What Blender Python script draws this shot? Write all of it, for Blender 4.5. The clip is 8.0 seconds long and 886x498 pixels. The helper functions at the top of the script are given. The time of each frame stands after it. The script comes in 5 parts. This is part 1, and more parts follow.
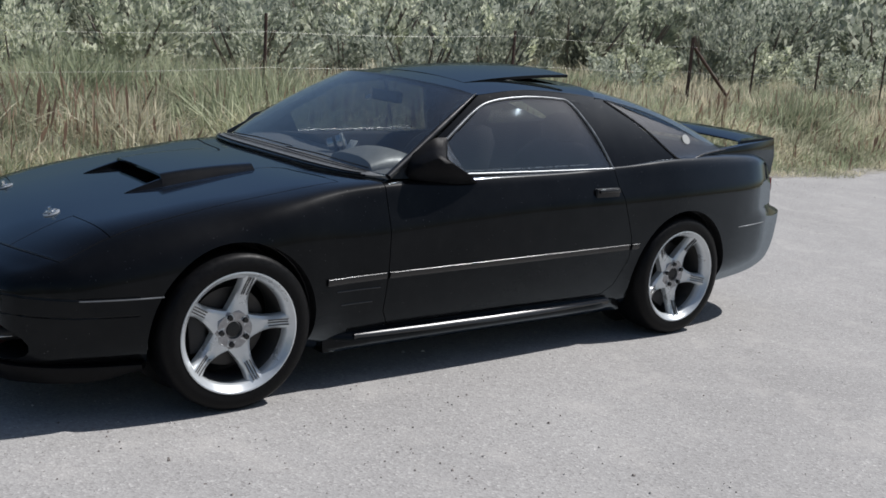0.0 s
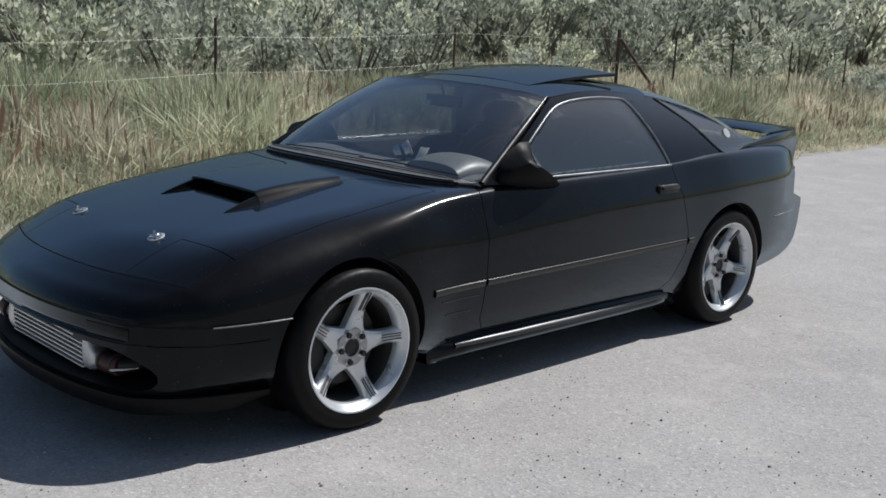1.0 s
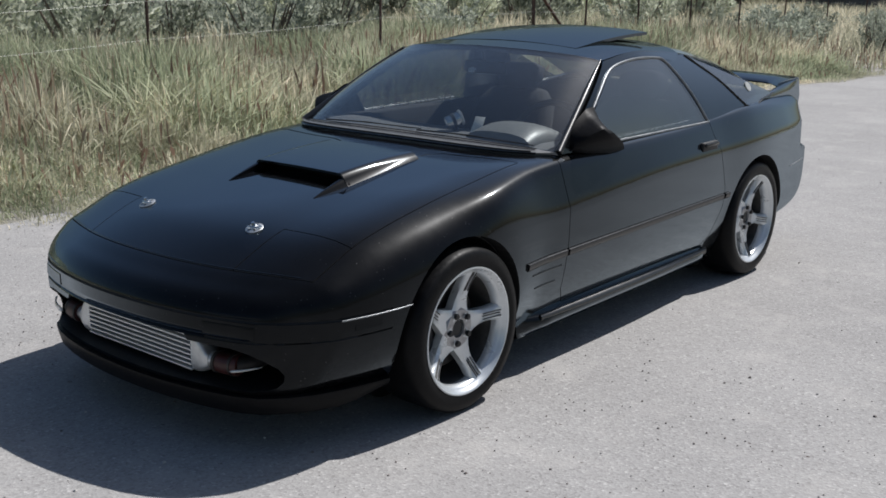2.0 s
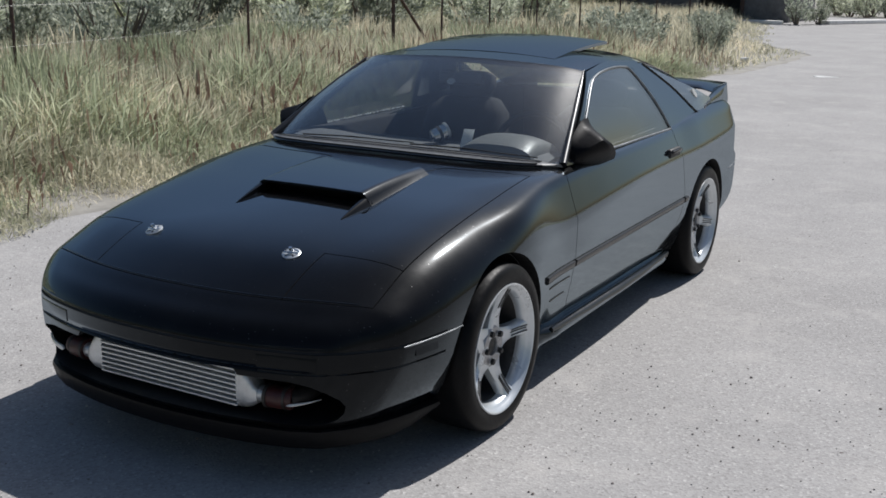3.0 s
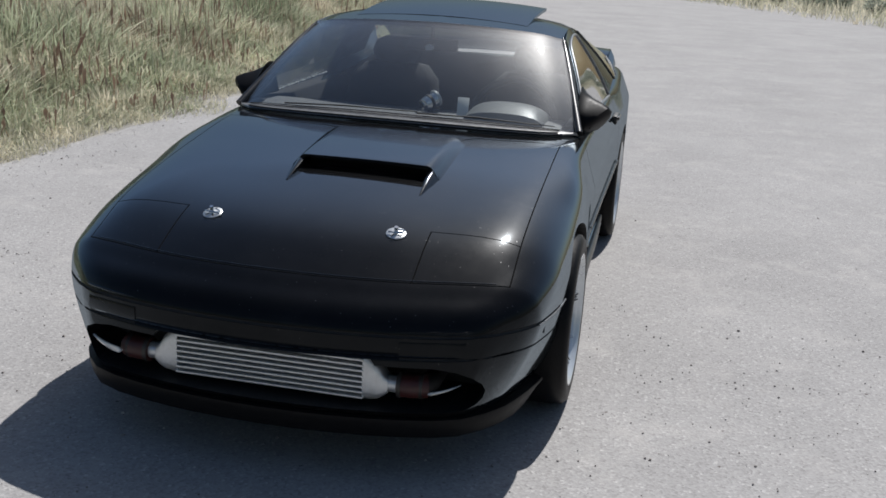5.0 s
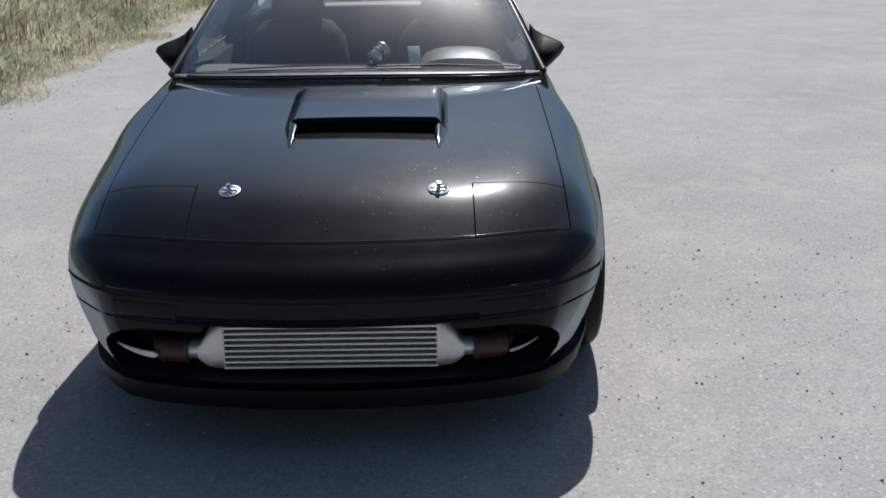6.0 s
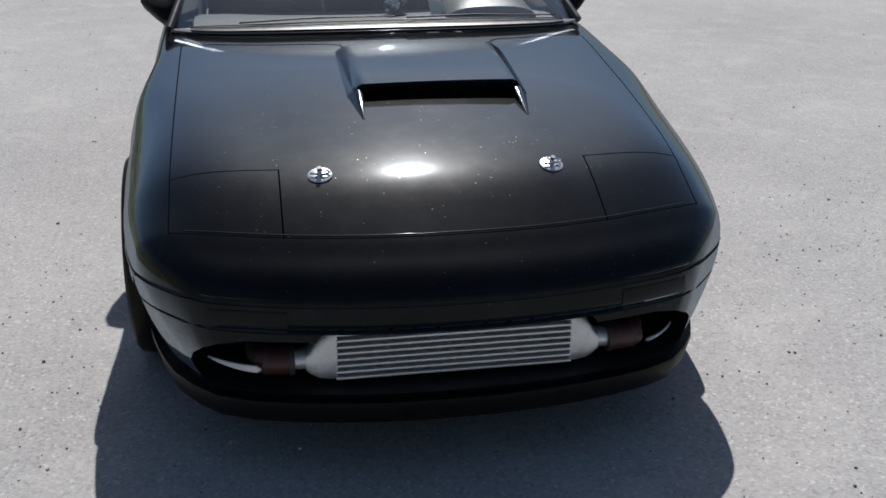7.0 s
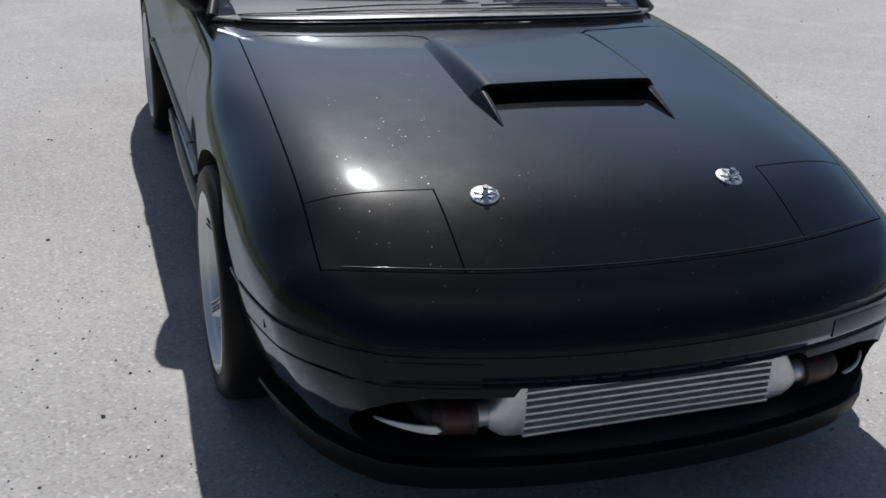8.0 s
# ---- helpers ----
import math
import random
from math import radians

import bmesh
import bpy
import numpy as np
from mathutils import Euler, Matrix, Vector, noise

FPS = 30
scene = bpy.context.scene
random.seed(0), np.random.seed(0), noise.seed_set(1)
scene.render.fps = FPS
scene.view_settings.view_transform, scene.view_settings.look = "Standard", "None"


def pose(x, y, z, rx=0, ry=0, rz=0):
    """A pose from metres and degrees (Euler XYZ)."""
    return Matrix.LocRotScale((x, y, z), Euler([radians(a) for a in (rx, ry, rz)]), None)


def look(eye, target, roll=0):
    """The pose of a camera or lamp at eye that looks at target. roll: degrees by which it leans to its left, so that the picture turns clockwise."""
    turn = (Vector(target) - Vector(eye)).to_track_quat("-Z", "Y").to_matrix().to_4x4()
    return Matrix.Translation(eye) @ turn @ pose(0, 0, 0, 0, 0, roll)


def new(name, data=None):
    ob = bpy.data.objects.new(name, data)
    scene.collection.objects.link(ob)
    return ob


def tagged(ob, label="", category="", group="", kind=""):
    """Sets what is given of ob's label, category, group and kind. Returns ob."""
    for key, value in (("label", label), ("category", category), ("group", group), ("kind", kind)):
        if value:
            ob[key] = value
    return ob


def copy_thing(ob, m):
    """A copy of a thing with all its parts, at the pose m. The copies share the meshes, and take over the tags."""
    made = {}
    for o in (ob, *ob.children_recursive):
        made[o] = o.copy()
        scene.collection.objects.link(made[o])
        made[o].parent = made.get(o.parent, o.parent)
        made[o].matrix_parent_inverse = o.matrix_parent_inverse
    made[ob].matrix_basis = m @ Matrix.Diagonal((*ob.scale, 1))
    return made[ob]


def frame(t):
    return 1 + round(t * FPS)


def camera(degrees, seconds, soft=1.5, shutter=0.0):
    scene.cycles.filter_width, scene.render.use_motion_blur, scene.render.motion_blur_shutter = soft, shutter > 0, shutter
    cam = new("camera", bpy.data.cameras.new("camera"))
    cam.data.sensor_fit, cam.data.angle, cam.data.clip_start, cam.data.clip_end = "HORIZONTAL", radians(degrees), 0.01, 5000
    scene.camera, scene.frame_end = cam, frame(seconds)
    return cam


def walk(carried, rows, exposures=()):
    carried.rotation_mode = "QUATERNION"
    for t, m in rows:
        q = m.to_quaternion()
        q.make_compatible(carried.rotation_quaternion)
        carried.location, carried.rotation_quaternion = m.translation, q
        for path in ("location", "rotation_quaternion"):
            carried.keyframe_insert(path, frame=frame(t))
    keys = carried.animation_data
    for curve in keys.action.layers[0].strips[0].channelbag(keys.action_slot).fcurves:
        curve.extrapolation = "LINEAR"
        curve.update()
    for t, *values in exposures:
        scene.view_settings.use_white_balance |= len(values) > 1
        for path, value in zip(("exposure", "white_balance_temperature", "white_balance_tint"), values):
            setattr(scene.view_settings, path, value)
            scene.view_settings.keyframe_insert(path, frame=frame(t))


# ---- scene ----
cam = camera(44.94, 8.0, soft=1.65)
EXPOSURES = [(0.0, 0.0), (8.0, 0.0)]
PATH = [
    (0.0, 4.2168, -1.7280, 1.4576, 78.057, -4.079, 53.070),
    (0.3, 4.0855, -1.9152, 1.4558, 78.804, -4.278, 50.111),
    (0.5, 3.9644, -2.0585, 1.4604, 76.862, -2.753, 47.792),
    (0.7, 3.8601, -2.2087, 1.4372, 78.022, -0.651, 46.835),
    (1.0, 3.6547, -2.3429, 1.4495, 78.183, -2.503, 46.579),
    (1.2, 3.5126, -2.4404, 1.4475, 76.754, -2.768, 44.643),
    (2.3, 2.8342, -2.9481, 1.5245, 75.717, -1.016, 37.461),
    (2.5, 2.7006, -3.0345, 1.5284, 76.717, -2.038, 35.416),
    (2.6, 2.6268, -3.0764, 1.5224, 77.932, -2.185, 34.389),
    (2.7, 2.6116, -3.0896, 1.5086, 76.677, -2.639, 32.011),
    (2.8, 2.4947, -3.0919, 1.5406, 75.226, -1.596, 31.360),
    (3.0, 2.3638, -3.1707, 1.5406, 75.832, -0.983, 29.764),
    (3.2, 2.2887, -3.2365, 1.5391, 76.357, -1.421, 28.880),
    (3.5, 2.1055, -3.3650, 1.5261, 75.407, -1.233, 23.979),
    (3.8, 1.8687, -3.4784, 1.5547, 74.856, -0.464, 22.814),
    (4.0, 1.7612, -3.5292, 1.5210, 75.693, -1.548, 21.854),
    (4.2, 1.6307, -3.5344, 1.5471, 76.194, -2.462, 20.683),
    (4.5, 1.4316, -3.5517, 1.5195, 75.103, -1.107, 16.484),
    (4.7, 1.2860, -3.5514, 1.5401, 74.585, -1.397, 14.833),
    (5.8, 0.4775, -3.5155, 1.3976, 74.259, -2.264, 2.350),
    (6.0, 0.2776, -3.4848, 1.4321, 72.511, 0.503, -0.790),
    (6.2, 0.1447, -3.4207, 1.4559, 72.054, -0.841, -1.750),
    (6.5, -0.0558, -3.3453, 1.4565, 71.023, -1.568, -5.287),
    (6.7, -0.2380, -3.2554, 1.4585, 69.438, -0.093, -8.646),
    (6.8, -0.3183, -3.1916, 1.4850, 67.409, 0.051, -8.936),
    (7.0, -0.4432, -3.0770, 1.4927, 68.340, -0.290, -10.030),
    (7.2, -0.5204, -3.0185, 1.4664, 71.158, -0.970, -10.451),
    (7.5, -0.7529, -2.8024, 1.4650, 68.554, -2.231, -12.205),
    (7.7, -0.8697, -2.7346, 1.4231, 70.017, -3.186, -12.579),
    (7.9, -1.0343, -2.6282, 1.4143, 68.008, -2.606, -17.023),
    (8.0, -1.0772, -2.5088, 1.4378, 67.436, -2.267, -18.161),
]
walk(cam, [(t, pose(x, y, z, rx, ry, rz)) for t, x, y, z, rx, ry, rz in PATH], exposures=EXPOSURES)

# ---------------------------------------------------------------- light
SUN = Vector((0.120, 0.60, 0.78)).normalized()
world = bpy.data.worlds.new("sky")
scene.world = world
world.use_nodes = True
wn = world.node_tree
sky = wn.nodes.new("ShaderNodeTexSky")
sky.sky_type = "NISHITA"
sky.sun_disc = False
sky.sun_elevation = math.asin(SUN.z)
sky.sun_rotation = math.atan2(SUN.x, SUN.y)
sky.air_density = 1.4
sky.dust_density = 1.7
sky.ozone_density = 3.0
wn.nodes["Background"].inputs["Strength"].default_value = 0.055
cool = wn.nodes.new("ShaderNodeMix")
cool.data_type, cool.blend_type = "RGBA", "MULTIPLY"
cool.inputs[0].default_value = 1.0
cool.inputs[7].default_value = (0.95, 0.985, 1.05, 1)
wn.links.new(sky.outputs[0], cool.inputs[6])
wn.links.new(cool.outputs[2], wn.nodes["Background"].inputs["Color"])
sun = new("sun", bpy.data.lights.new("sun", "SUN"))
sun.data.energy = 4.70
sun.data.angle = radians(0.55)
sun.data.color = (1.0, 0.98, 0.965)
sun.matrix_world = look((0, 0, 0), -SUN)


# ---------------------------------------------------------------- materials
def nodes_of(name):
    m = bpy.data.materials.new(name)
    m.use_nodes = True
    nt = m.node_tree
    return m, nt, nt.nodes["Principled BSDF"]


def noise_node(nt, scale, detail=4.0, rough=0.6, coords="Object"):
    tc = nt.nodes.new("ShaderNodeTexCoord")
    n = nt.nodes.new("ShaderNodeTexNoise")
    n.inputs["Scale"].default_value = scale
    n.inputs["Detail"].default_value = detail
    n.inputs["Roughness"].default_value = rough
    nt.links.new(tc.outputs[coords], n.inputs["Vector"])
    return n


def ramp(nt, source, stops):
    r = nt.nodes.new("ShaderNodeValToRGB")
    els = r.color_ramp.elements
    while len(els) < len(stops):
        els.new(0.5)
    for e, (p, c) in zip(els, stops):
        e.position, e.color = p, (*c, 1) if len(c) == 3 else c
    nt.links.new(source, r.inputs["Fac"])
    return r


def bump(nt, bsdf, source, strength, distance):
    b = nt.nodes.new("ShaderNodeBump")
    b.inputs["Strength"].default_value = strength
    b.inputs["Distance"].default_value = distance
    nt.links.new(source, b.inputs["Height"])
    nt.links.new(b.outputs[0], bsdf.inputs["Normal"])


def simple(name, color, rough=0.5, metal=0.0, vary=0.15, scale=40.0, coat=0.0, bumpy=0.0):
    """A surface with fine mottling of colour and gloss."""
    m, nt, b = nodes_of(name)
    n = noise_node(nt, scale)
    lo = tuple(c * (1 - vary) for c in color)
    hi = tuple(min(1, c * (1 + vary)) for c in color)
    r = ramp(nt, n.outputs[0], [(0.3, lo), (0.7, hi)])
    nt.links.new(r.outputs[0], b.inputs["Base Color"])
    g = ramp(nt, n.outputs[0], [(0.3, (rough * 0.85,) * 3), (0.7, (min(1, rough * 1.15),) * 3)])
    nt.links.new(g.outputs[0], b.inputs["Roughness"])
    b.inputs["Metallic"].default_value = metal
    b.inputs["Coat Weight"].default_value = coat
    b.inputs["Coat Roughness"].default_value = 0.06
    if bumpy:
        bump(nt, b, n.outputs[0], bumpy, 0.003)
    return m


def facing_gloss(nt, power, gain, base, most=1.0):
    """Reflectance that rises towards grazing angles."""
    lw = nt.nodes.new("ShaderNodeLayerWeight")
    lw.inputs["Blend"].default_value = 0.5
    pw = nt.nodes.new("ShaderNodeMath")
    pw.operation = "POWER"
    pw.inputs[1].default_value = power
    nt.links.new(lw.outputs["Facing"], pw.inputs[0])
    fr = nt.nodes.new("ShaderNodeMath")
    fr.operation = "MULTIPLY_ADD"
    fr.inputs[1].default_value, fr.inputs[2].default_value = gain, base
    nt.links.new(pw.outputs[0], fr.inputs[0])
    cap = nt.nodes.new("ShaderNodeMath")
    cap.operation = "MINIMUM"
    cap.inputs[1].default_value = most
    nt.links.new(fr.outputs[0], cap.inputs[0])
    return cap.outputs[0]


def mixed(nt, fac, a, b_):
    mx = nt.nodes.new("ShaderNodeMixShader")
    if isinstance(fac, float):
        mx.inputs[0].default_value = fac
    else:
        nt.links.new(fac, mx.inputs[0])
    nt.links.new(a, mx.inputs[1])
    nt.links.new(b_, mx.inputs[2])
    return mx.outputs[0]


def glossy(nt, rough, tint=(1, 1, 1)):
    g = nt.nodes.new("ShaderNodeBsdfGlossy")
    g.inputs["Roughness"].default_value = rough
    g.inputs["Color"].default_value = (*tint, 1)
    return g


def paint():
    """Black clear-coated car paint, mirror-like, with wipe marks and dust specks that scatter the sun."""
    m, nt, b = nodes_of("black_paint")
    out = nt.nodes["Material Output"]
    n = noise_node(nt, 3.0, 6.0)
    r = ramp(nt, n.outputs[0], [(0.35, (0.0024, 0.0026, 0.0032)), (0.75, (0.0048, 0.0050, 0.0058))])
    nt.links.new(r.outputs[0], b.inputs["Base Color"])
    b.inputs["Roughness"].default_value = 0.9
    b.inputs["Specular IOR Level"].default_value = 0.0
    # wiped haze, heavier in smears, with specks
    smear = noise_node(nt, 9.0, 7.0, 0.7)
    haze = ramp(nt, smear.outputs[0], [(0.38, (0.0036,) * 3), (0.58, (0.0055,) * 3), (0.74, (0.0088,) * 3)])
    tc = nt.nodes.new("ShaderNodeTexCoord")
    v = nt.nodes.new("ShaderNodeTexVoronoi")
    v.inputs["Scale"].default_value = 52.0
    nt.links.new(tc.outputs["Object"], v.inputs["Vector"])
    speck = ramp(nt, v.outputs["Distance"], [(0.05, (0.10,) * 3), (0.11, (0.0,) * 3)])
    some = noise_node(nt, 14.0, 3.0)
    pick = ramp(nt, some.outputs[0], [(0.50, (0.0,) * 3), (0.60, (1.0,) * 3)])
    mul = nt.nodes.new("ShaderNodeMath")
    mul.operation = "MULTIPLY"
    nt.links.new(speck.outputs[0], mul.inputs[0])
    nt.links.new(pick.outputs[0], mul.inputs[1])
    add = nt.nodes.new("ShaderNodeMath")
    add.operation = "ADD"
    nt.links.new(haze.outputs[0], add.inputs[0])
    nt.links.new(mul.outputs[0], add.inputs[1])
    film = ramp(nt, n.outputs[0], [(0.35, (0.0008,) * 3), (0.70, (0.0022,) * 3)])
    dusty = mixed(nt, film.outputs[0], b.outputs[0], glossy(nt, 0.56).outputs[0])
    swirl = mixed(nt, 0.0028, dusty, glossy(nt, 0.22).outputs[0])
    base = mixed(nt, add.outputs[0], swirl, glossy(nt, 0.34).outputs[0])
    coat = glossy(nt, 0.060, (0.78, 0.90, 1.0))
    peel = noise_node(nt, 130.0, 3.0)
    cb = nt.nodes.new("ShaderNodeBump")
    cb.inputs["Strength"].default_value = 0.02
    cb.inputs["Distance"].default_value = 0.002
    nt.links.new(peel.outputs[0], cb.inputs["Height"])
    nt.links.new(cb.outputs[0], coat.inputs["Normal"])
    fac = facing_gloss(nt, 4.5, 2.35, 0.008, 0.37)
    nt.links.new(mixed(nt, fac, base, coat.outputs[0]), out.inputs["Surface"])
    return m


def glass(name, tint, shine=0.035, power=3.8, film_rough=0.27, film_most=0.024):
    """Tinted pane with a dusty film."""
    m, nt, b = nodes_of(name)
    out = nt.nodes["Material Output"]
    nt.nodes.remove(b)
    tr = nt.nodes.new("ShaderNodeBsdfTransparent")
    tr.inputs["Color"].default_value = (*tint, 1)
    film = noise_node(nt, 4.0, 4.0)
    dust = ramp(nt, film.outputs[0], [(0.4, (film_most * 0.7,) * 3), (0.7, (film_most,) * 3)])
    body = mixed(nt, dust.outputs[0], tr.outputs[0], glossy(nt, film_rough).outputs[0])
    fac = facing_gloss(nt, power, 0.9, shine)
    nt.links.new(mixed(nt, fac, body, glossy(nt, 0.02).outputs[0]), out.inputs["Surface"])
    return m


def road_surface():
    """Sun-bleached chip-seal: pale stones in a grey binder, with paler worn tracks."""
    m, nt, b = nodes_of("chip_seal")
    tc = nt.nodes.new("ShaderNodeTexCoord")
    v = nt.nodes.new("ShaderNodeTexVoronoi")
    v.inputs["Scale"].default_value = 115.0
    nt.links.new(tc.outputs["Object"], v.inputs["Vector"])
    stones = ramp(nt, v.outputs["Color"], [(0.020, (0.12, 0.10, 0.095)), (0.032, (0.27, 0.262, 0.257)), (0.30, (0.34, 0.333, 0.328)), (0.8, (0.395, 0.388, 0.382)), (0.985, (0.54, 0.53, 0.52))])
    big = noise_node(nt, 0.7, 6.0, 0.65)
    tone = ramp(nt, big.outputs[0], [(0.3, (0.86, 0.852, 0.846)), (0.7, (1.06, 1.05, 1.04))])
    mul = nt.nodes.new("ShaderNodeMix")
    mul.data_type, mul.blend_type = "RGBA", "MULTIPLY"
    mul.inputs[0].default_value = 1.0
    nt.links.new(stones.outputs[0], mul.inputs[6])
    nt.links.new(tone.outputs[0], mul.inputs[7])
    sand = noise_node(nt, 2.6, 7.0, 0.72)
    where = ramp(nt, sand.outputs[0], [(0.52, (0.0,) * 3), (0.66, (0.42,) * 3)])
    dusty = nt.nodes.new("ShaderNodeMix")
    dusty.data_type = "RGBA"
    dusty.inputs[7].default_value = (0.47, 0.45, 0.43, 1)
    nt.links.new(where.outputs[0], dusty.inputs[0])
    nt.links.new(mul.outputs[2], dusty.inputs[6])
    nt.links.new(dusty.outputs[2], b.inputs["Base Color"])
    b.inputs["Roughness"].default_value = 0.92
    b.inputs["Specular IOR Level"].default_value = 0.2
    bump(nt, b, v.outputs["Distance"], 0.35, 0.003)
    return m


def blades(name, a, b_, c, through_light=0.6, each=0.0, patch=False):
    """Leaves and stalks that vary from piece to piece."""
    m, nt, b = nodes_of(name)
    g = nt.nodes.new("ShaderNodeNewGeometry")
    r = ramp(nt, g.outputs["Random Per Island"], [(0.0, a), (0.5, b_), (1.0, c)])
    if patch:
        spots_ = noise_node(nt, 0.85, 4.0, 0.65)
        tone = ramp(nt, spots_.outputs[0], [(0.34, (0.50, 0.54, 0.44)), (0.50, (0.92, 0.93, 0.84)), (0.64, (1.30, 1.24, 1.14))])
        mul = nt.nodes.new("ShaderNodeMix")
        mul.data_type, mul.blend_type = "RGBA", "MULTIPLY"
        mul.inputs[0].default_value = 1.0
        nt.links.new(r.outputs[0], mul.inputs[6])
        nt.links.new(tone.outputs[0], mul.inputs[7])
        tint = mul.outputs[2]
    elif each:
        oi = nt.nodes.new("ShaderNodeObjectInfo")
        tone = ramp(nt, oi.outputs["Random"], [(0.0, (1 - each, 1 - each, 1 - each * 1.1)), (0.5, (1, 1, 1)), (1.0, (1 + each, 1 + each * 0.9, 1 + each * 0.6))])
        mul = nt.nodes.new("ShaderNodeMix")
        mul.data_type, mul.blend_type = "RGBA", "MULTIPLY"
        mul.inputs[0].default_value = 1.0
        nt.links.new(r.outputs[0], mul.inputs[6])
        nt.links.new(tone.outputs[0], mul.inputs[7])
        clumps = noise_node(nt, 5.0, 3.0)
        shade = ramp(nt, clumps.outputs[0], [(0.36, (0.50, 0.52, 0.48)), (0.62, (1.18, 1.16, 1.12))])
        mul2 = nt.nodes.new("ShaderNodeMix")
        mul2.data_type, mul2.blend_type = "RGBA", "MULTIPLY"
        mul2.inputs[0].default_value = 1.0
        nt.links.new(mul.outputs[2], mul2.inputs[6])
        nt.links.new(shade.outputs[0], mul2.inputs[7])
        tint = mul2.outputs[2]
    else:
        tint = r.outputs[0]
    nt.links.new(tint, b.inputs["Base Color"])
    b.inputs["Roughness"].default_value = 0.75
    b.inputs["Specular IOR Level"].default_value = 0.25
    tl = nt.nodes.new("ShaderNodeBsdfTranslucent")
    nt.links.new(tint, tl.inputs["Color"])
    mx = nt.nodes.new("ShaderNodeMixShader")
    mx.inputs[0].default_value = through_light
    nt.links.new(b.outputs[0], mx.inputs[1])
    nt.links.new(tl.outputs[0], mx.inputs[2])
    nt.links.new(mx.outputs[0], nt.nodes["Material Output"].inputs["Surface"])
    return m


PAINT = paint()
GLASS = glass("tinted_glass", (0.86, 0.89, 0.89), 0.055, 3.0, 0.42, 0.022)
DARKGLASS = glass("dark_tinted_glass", (0.55, 0.57, 0.58), 0.09, 3.2)
RUBBER = simple("tyre_rubber", (0.007, 0.007, 0.0075), 0.44, vary=0.3, scale=60, bumpy=0.2)
RUBBER.node_tree.nodes["Principled BSDF"].inputs["Specular IOR Level"].default_value = 0.12
BLACK = simple("black_plastic", (0.012, 0.012, 0.013), 0.55, vary=0.3, scale=80, bumpy=0.1)
SATIN = simple("satin_black", (0.008, 0.008, 0.009), 0.46, vary=0.2, scale=70)
SATIN.node_tree.nodes["Principled BSDF"].inputs["Specular IOR Level"].default_value = 0.07
SILL = simple("satin_black_strip", (0.010, 0.010, 0.011), 0.32, vary=0.25, scale=14)
SILL.node_tree.nodes["Principled BSDF"].inputs["Specular IOR Level"].default_value = 0.7
BRIGHT = simple("bright_trim", (0.20, 0.21, 0.22), 0.36, metal=0.72, vary=0.25, scale=14)
TRIM = simple("black_trim", (0.010, 0.010, 0.011), 0.24, vary=0.2, scale=90)
COWL = simple("faded_cowl_plastic", (0.15, 0.153, 0.155), 0.34, vary=0.2, scale=40)
SILVER = simple("machined_silver", (0.72, 0.74, 0.76), 0.28, metal=0.9, vary=0.06, scale=30)
WHITE = simple("silver_wheel_paint", (0.62, 0.65, 0.67), 0.30, metal=0.45, vary=0.08, scale=12, coat=0.6)
ALLOY = simple("cast_aluminium", (0.62, 0.64, 0.65), 0.38, metal=0.7, vary=0.12, scale=50, bumpy=0.15)
CHROME = simple("chrome", (0.85, 0.86, 0.87), 0.10, metal=1.0, vary=0.04)
HOSE = simple("red_silicone_hose", (0.05, 0.013, 0.012), 0.45, vary=0.2)
SEAT = simple("dark_seat_cloth", (0.018, 0.018, 0.020), 0.9, vary=0.3, scale=120, bumpy=0.3)
DASH = simple("dash_vinyl", (0.11, 0.112, 0.118), 0.6, vary=0.2, scale=150, bumpy=0.2)
DASHTOP = simple("instrument_hood_vinyl", (0.17, 0.175, 0.175), 0.42, vary=0.2, scale=90, bumpy=0.1)
PALE = simple("pale_dash_cover", (0.40, 0.41, 0.40), 0.7, vary=0.1, scale=60)
LAMP = simple("lamp_lens", (0.75, 0.74, 0.70), 0.12, vary=0.05, coat=1.0)
TAIL = simple("red_tail_lens", (0.25, 0.01, 0.012), 0.15, vary=0.1, coat=1.0)
BRAKE = simple("brake_iron", (0.06, 0.056, 0.053), 0.5, metal=0.6)
BARREL = simple("dark_grey_barrel", (0.075, 0.072, 0.070), 0.5, metal=0.3, vary=0.3, scale=30)
HUBFACE = simple("machined_hub", (0.34, 0.34, 0.35), 0.34, metal=0.7, vary=0.2, scale=60)
ROAD = road_surface()
SOIL = simple("dry_soil", (0.29, 0.275, 0.245), 0.95, vary=0.35, scale=3, bumpy=0.6)
GRASS = blades("dry_grass", (0.52, 0.485, 0.40), (0.74, 0.69, 0.585), (0.43, 0.43, 0.345), patch=True)
SAGE = blades("sage_leaf", (0.44, 0.48, 0.41), (0.62, 0.65, 0.58), (0.34, 0.39, 0.32), 0.50, each=0.35)
GREEN = blades("grey_green_grass", (0.37, 0.41, 0.30), (0.50, 0.53, 0.41), (0.28, 0.32, 0.22), patch=True)
WEED = blades("brown_weed", (0.20, 0.13, 0.10), (0.32, 0.22, 0.16), (0.40, 0.33, 0.24), 0.3)
STONES = blades("grit", (0.20, 0.17, 0.155), (0.36, 0.33, 0.31), (0.60, 0.58, 0.55), 0.0)
CUP = simple("white_paint", (0.74, 0.74, 0.72), 0.7, vary=0.12, scale=20)
WORN = simple("worn_white_paint", (0.56, 0.56, 0.55), 0.8, vary=0.3, scale=30)
SHED = simple("weathered_boards", (0.17, 0.165, 0.165), 0.8, vary=0.3, scale=4)
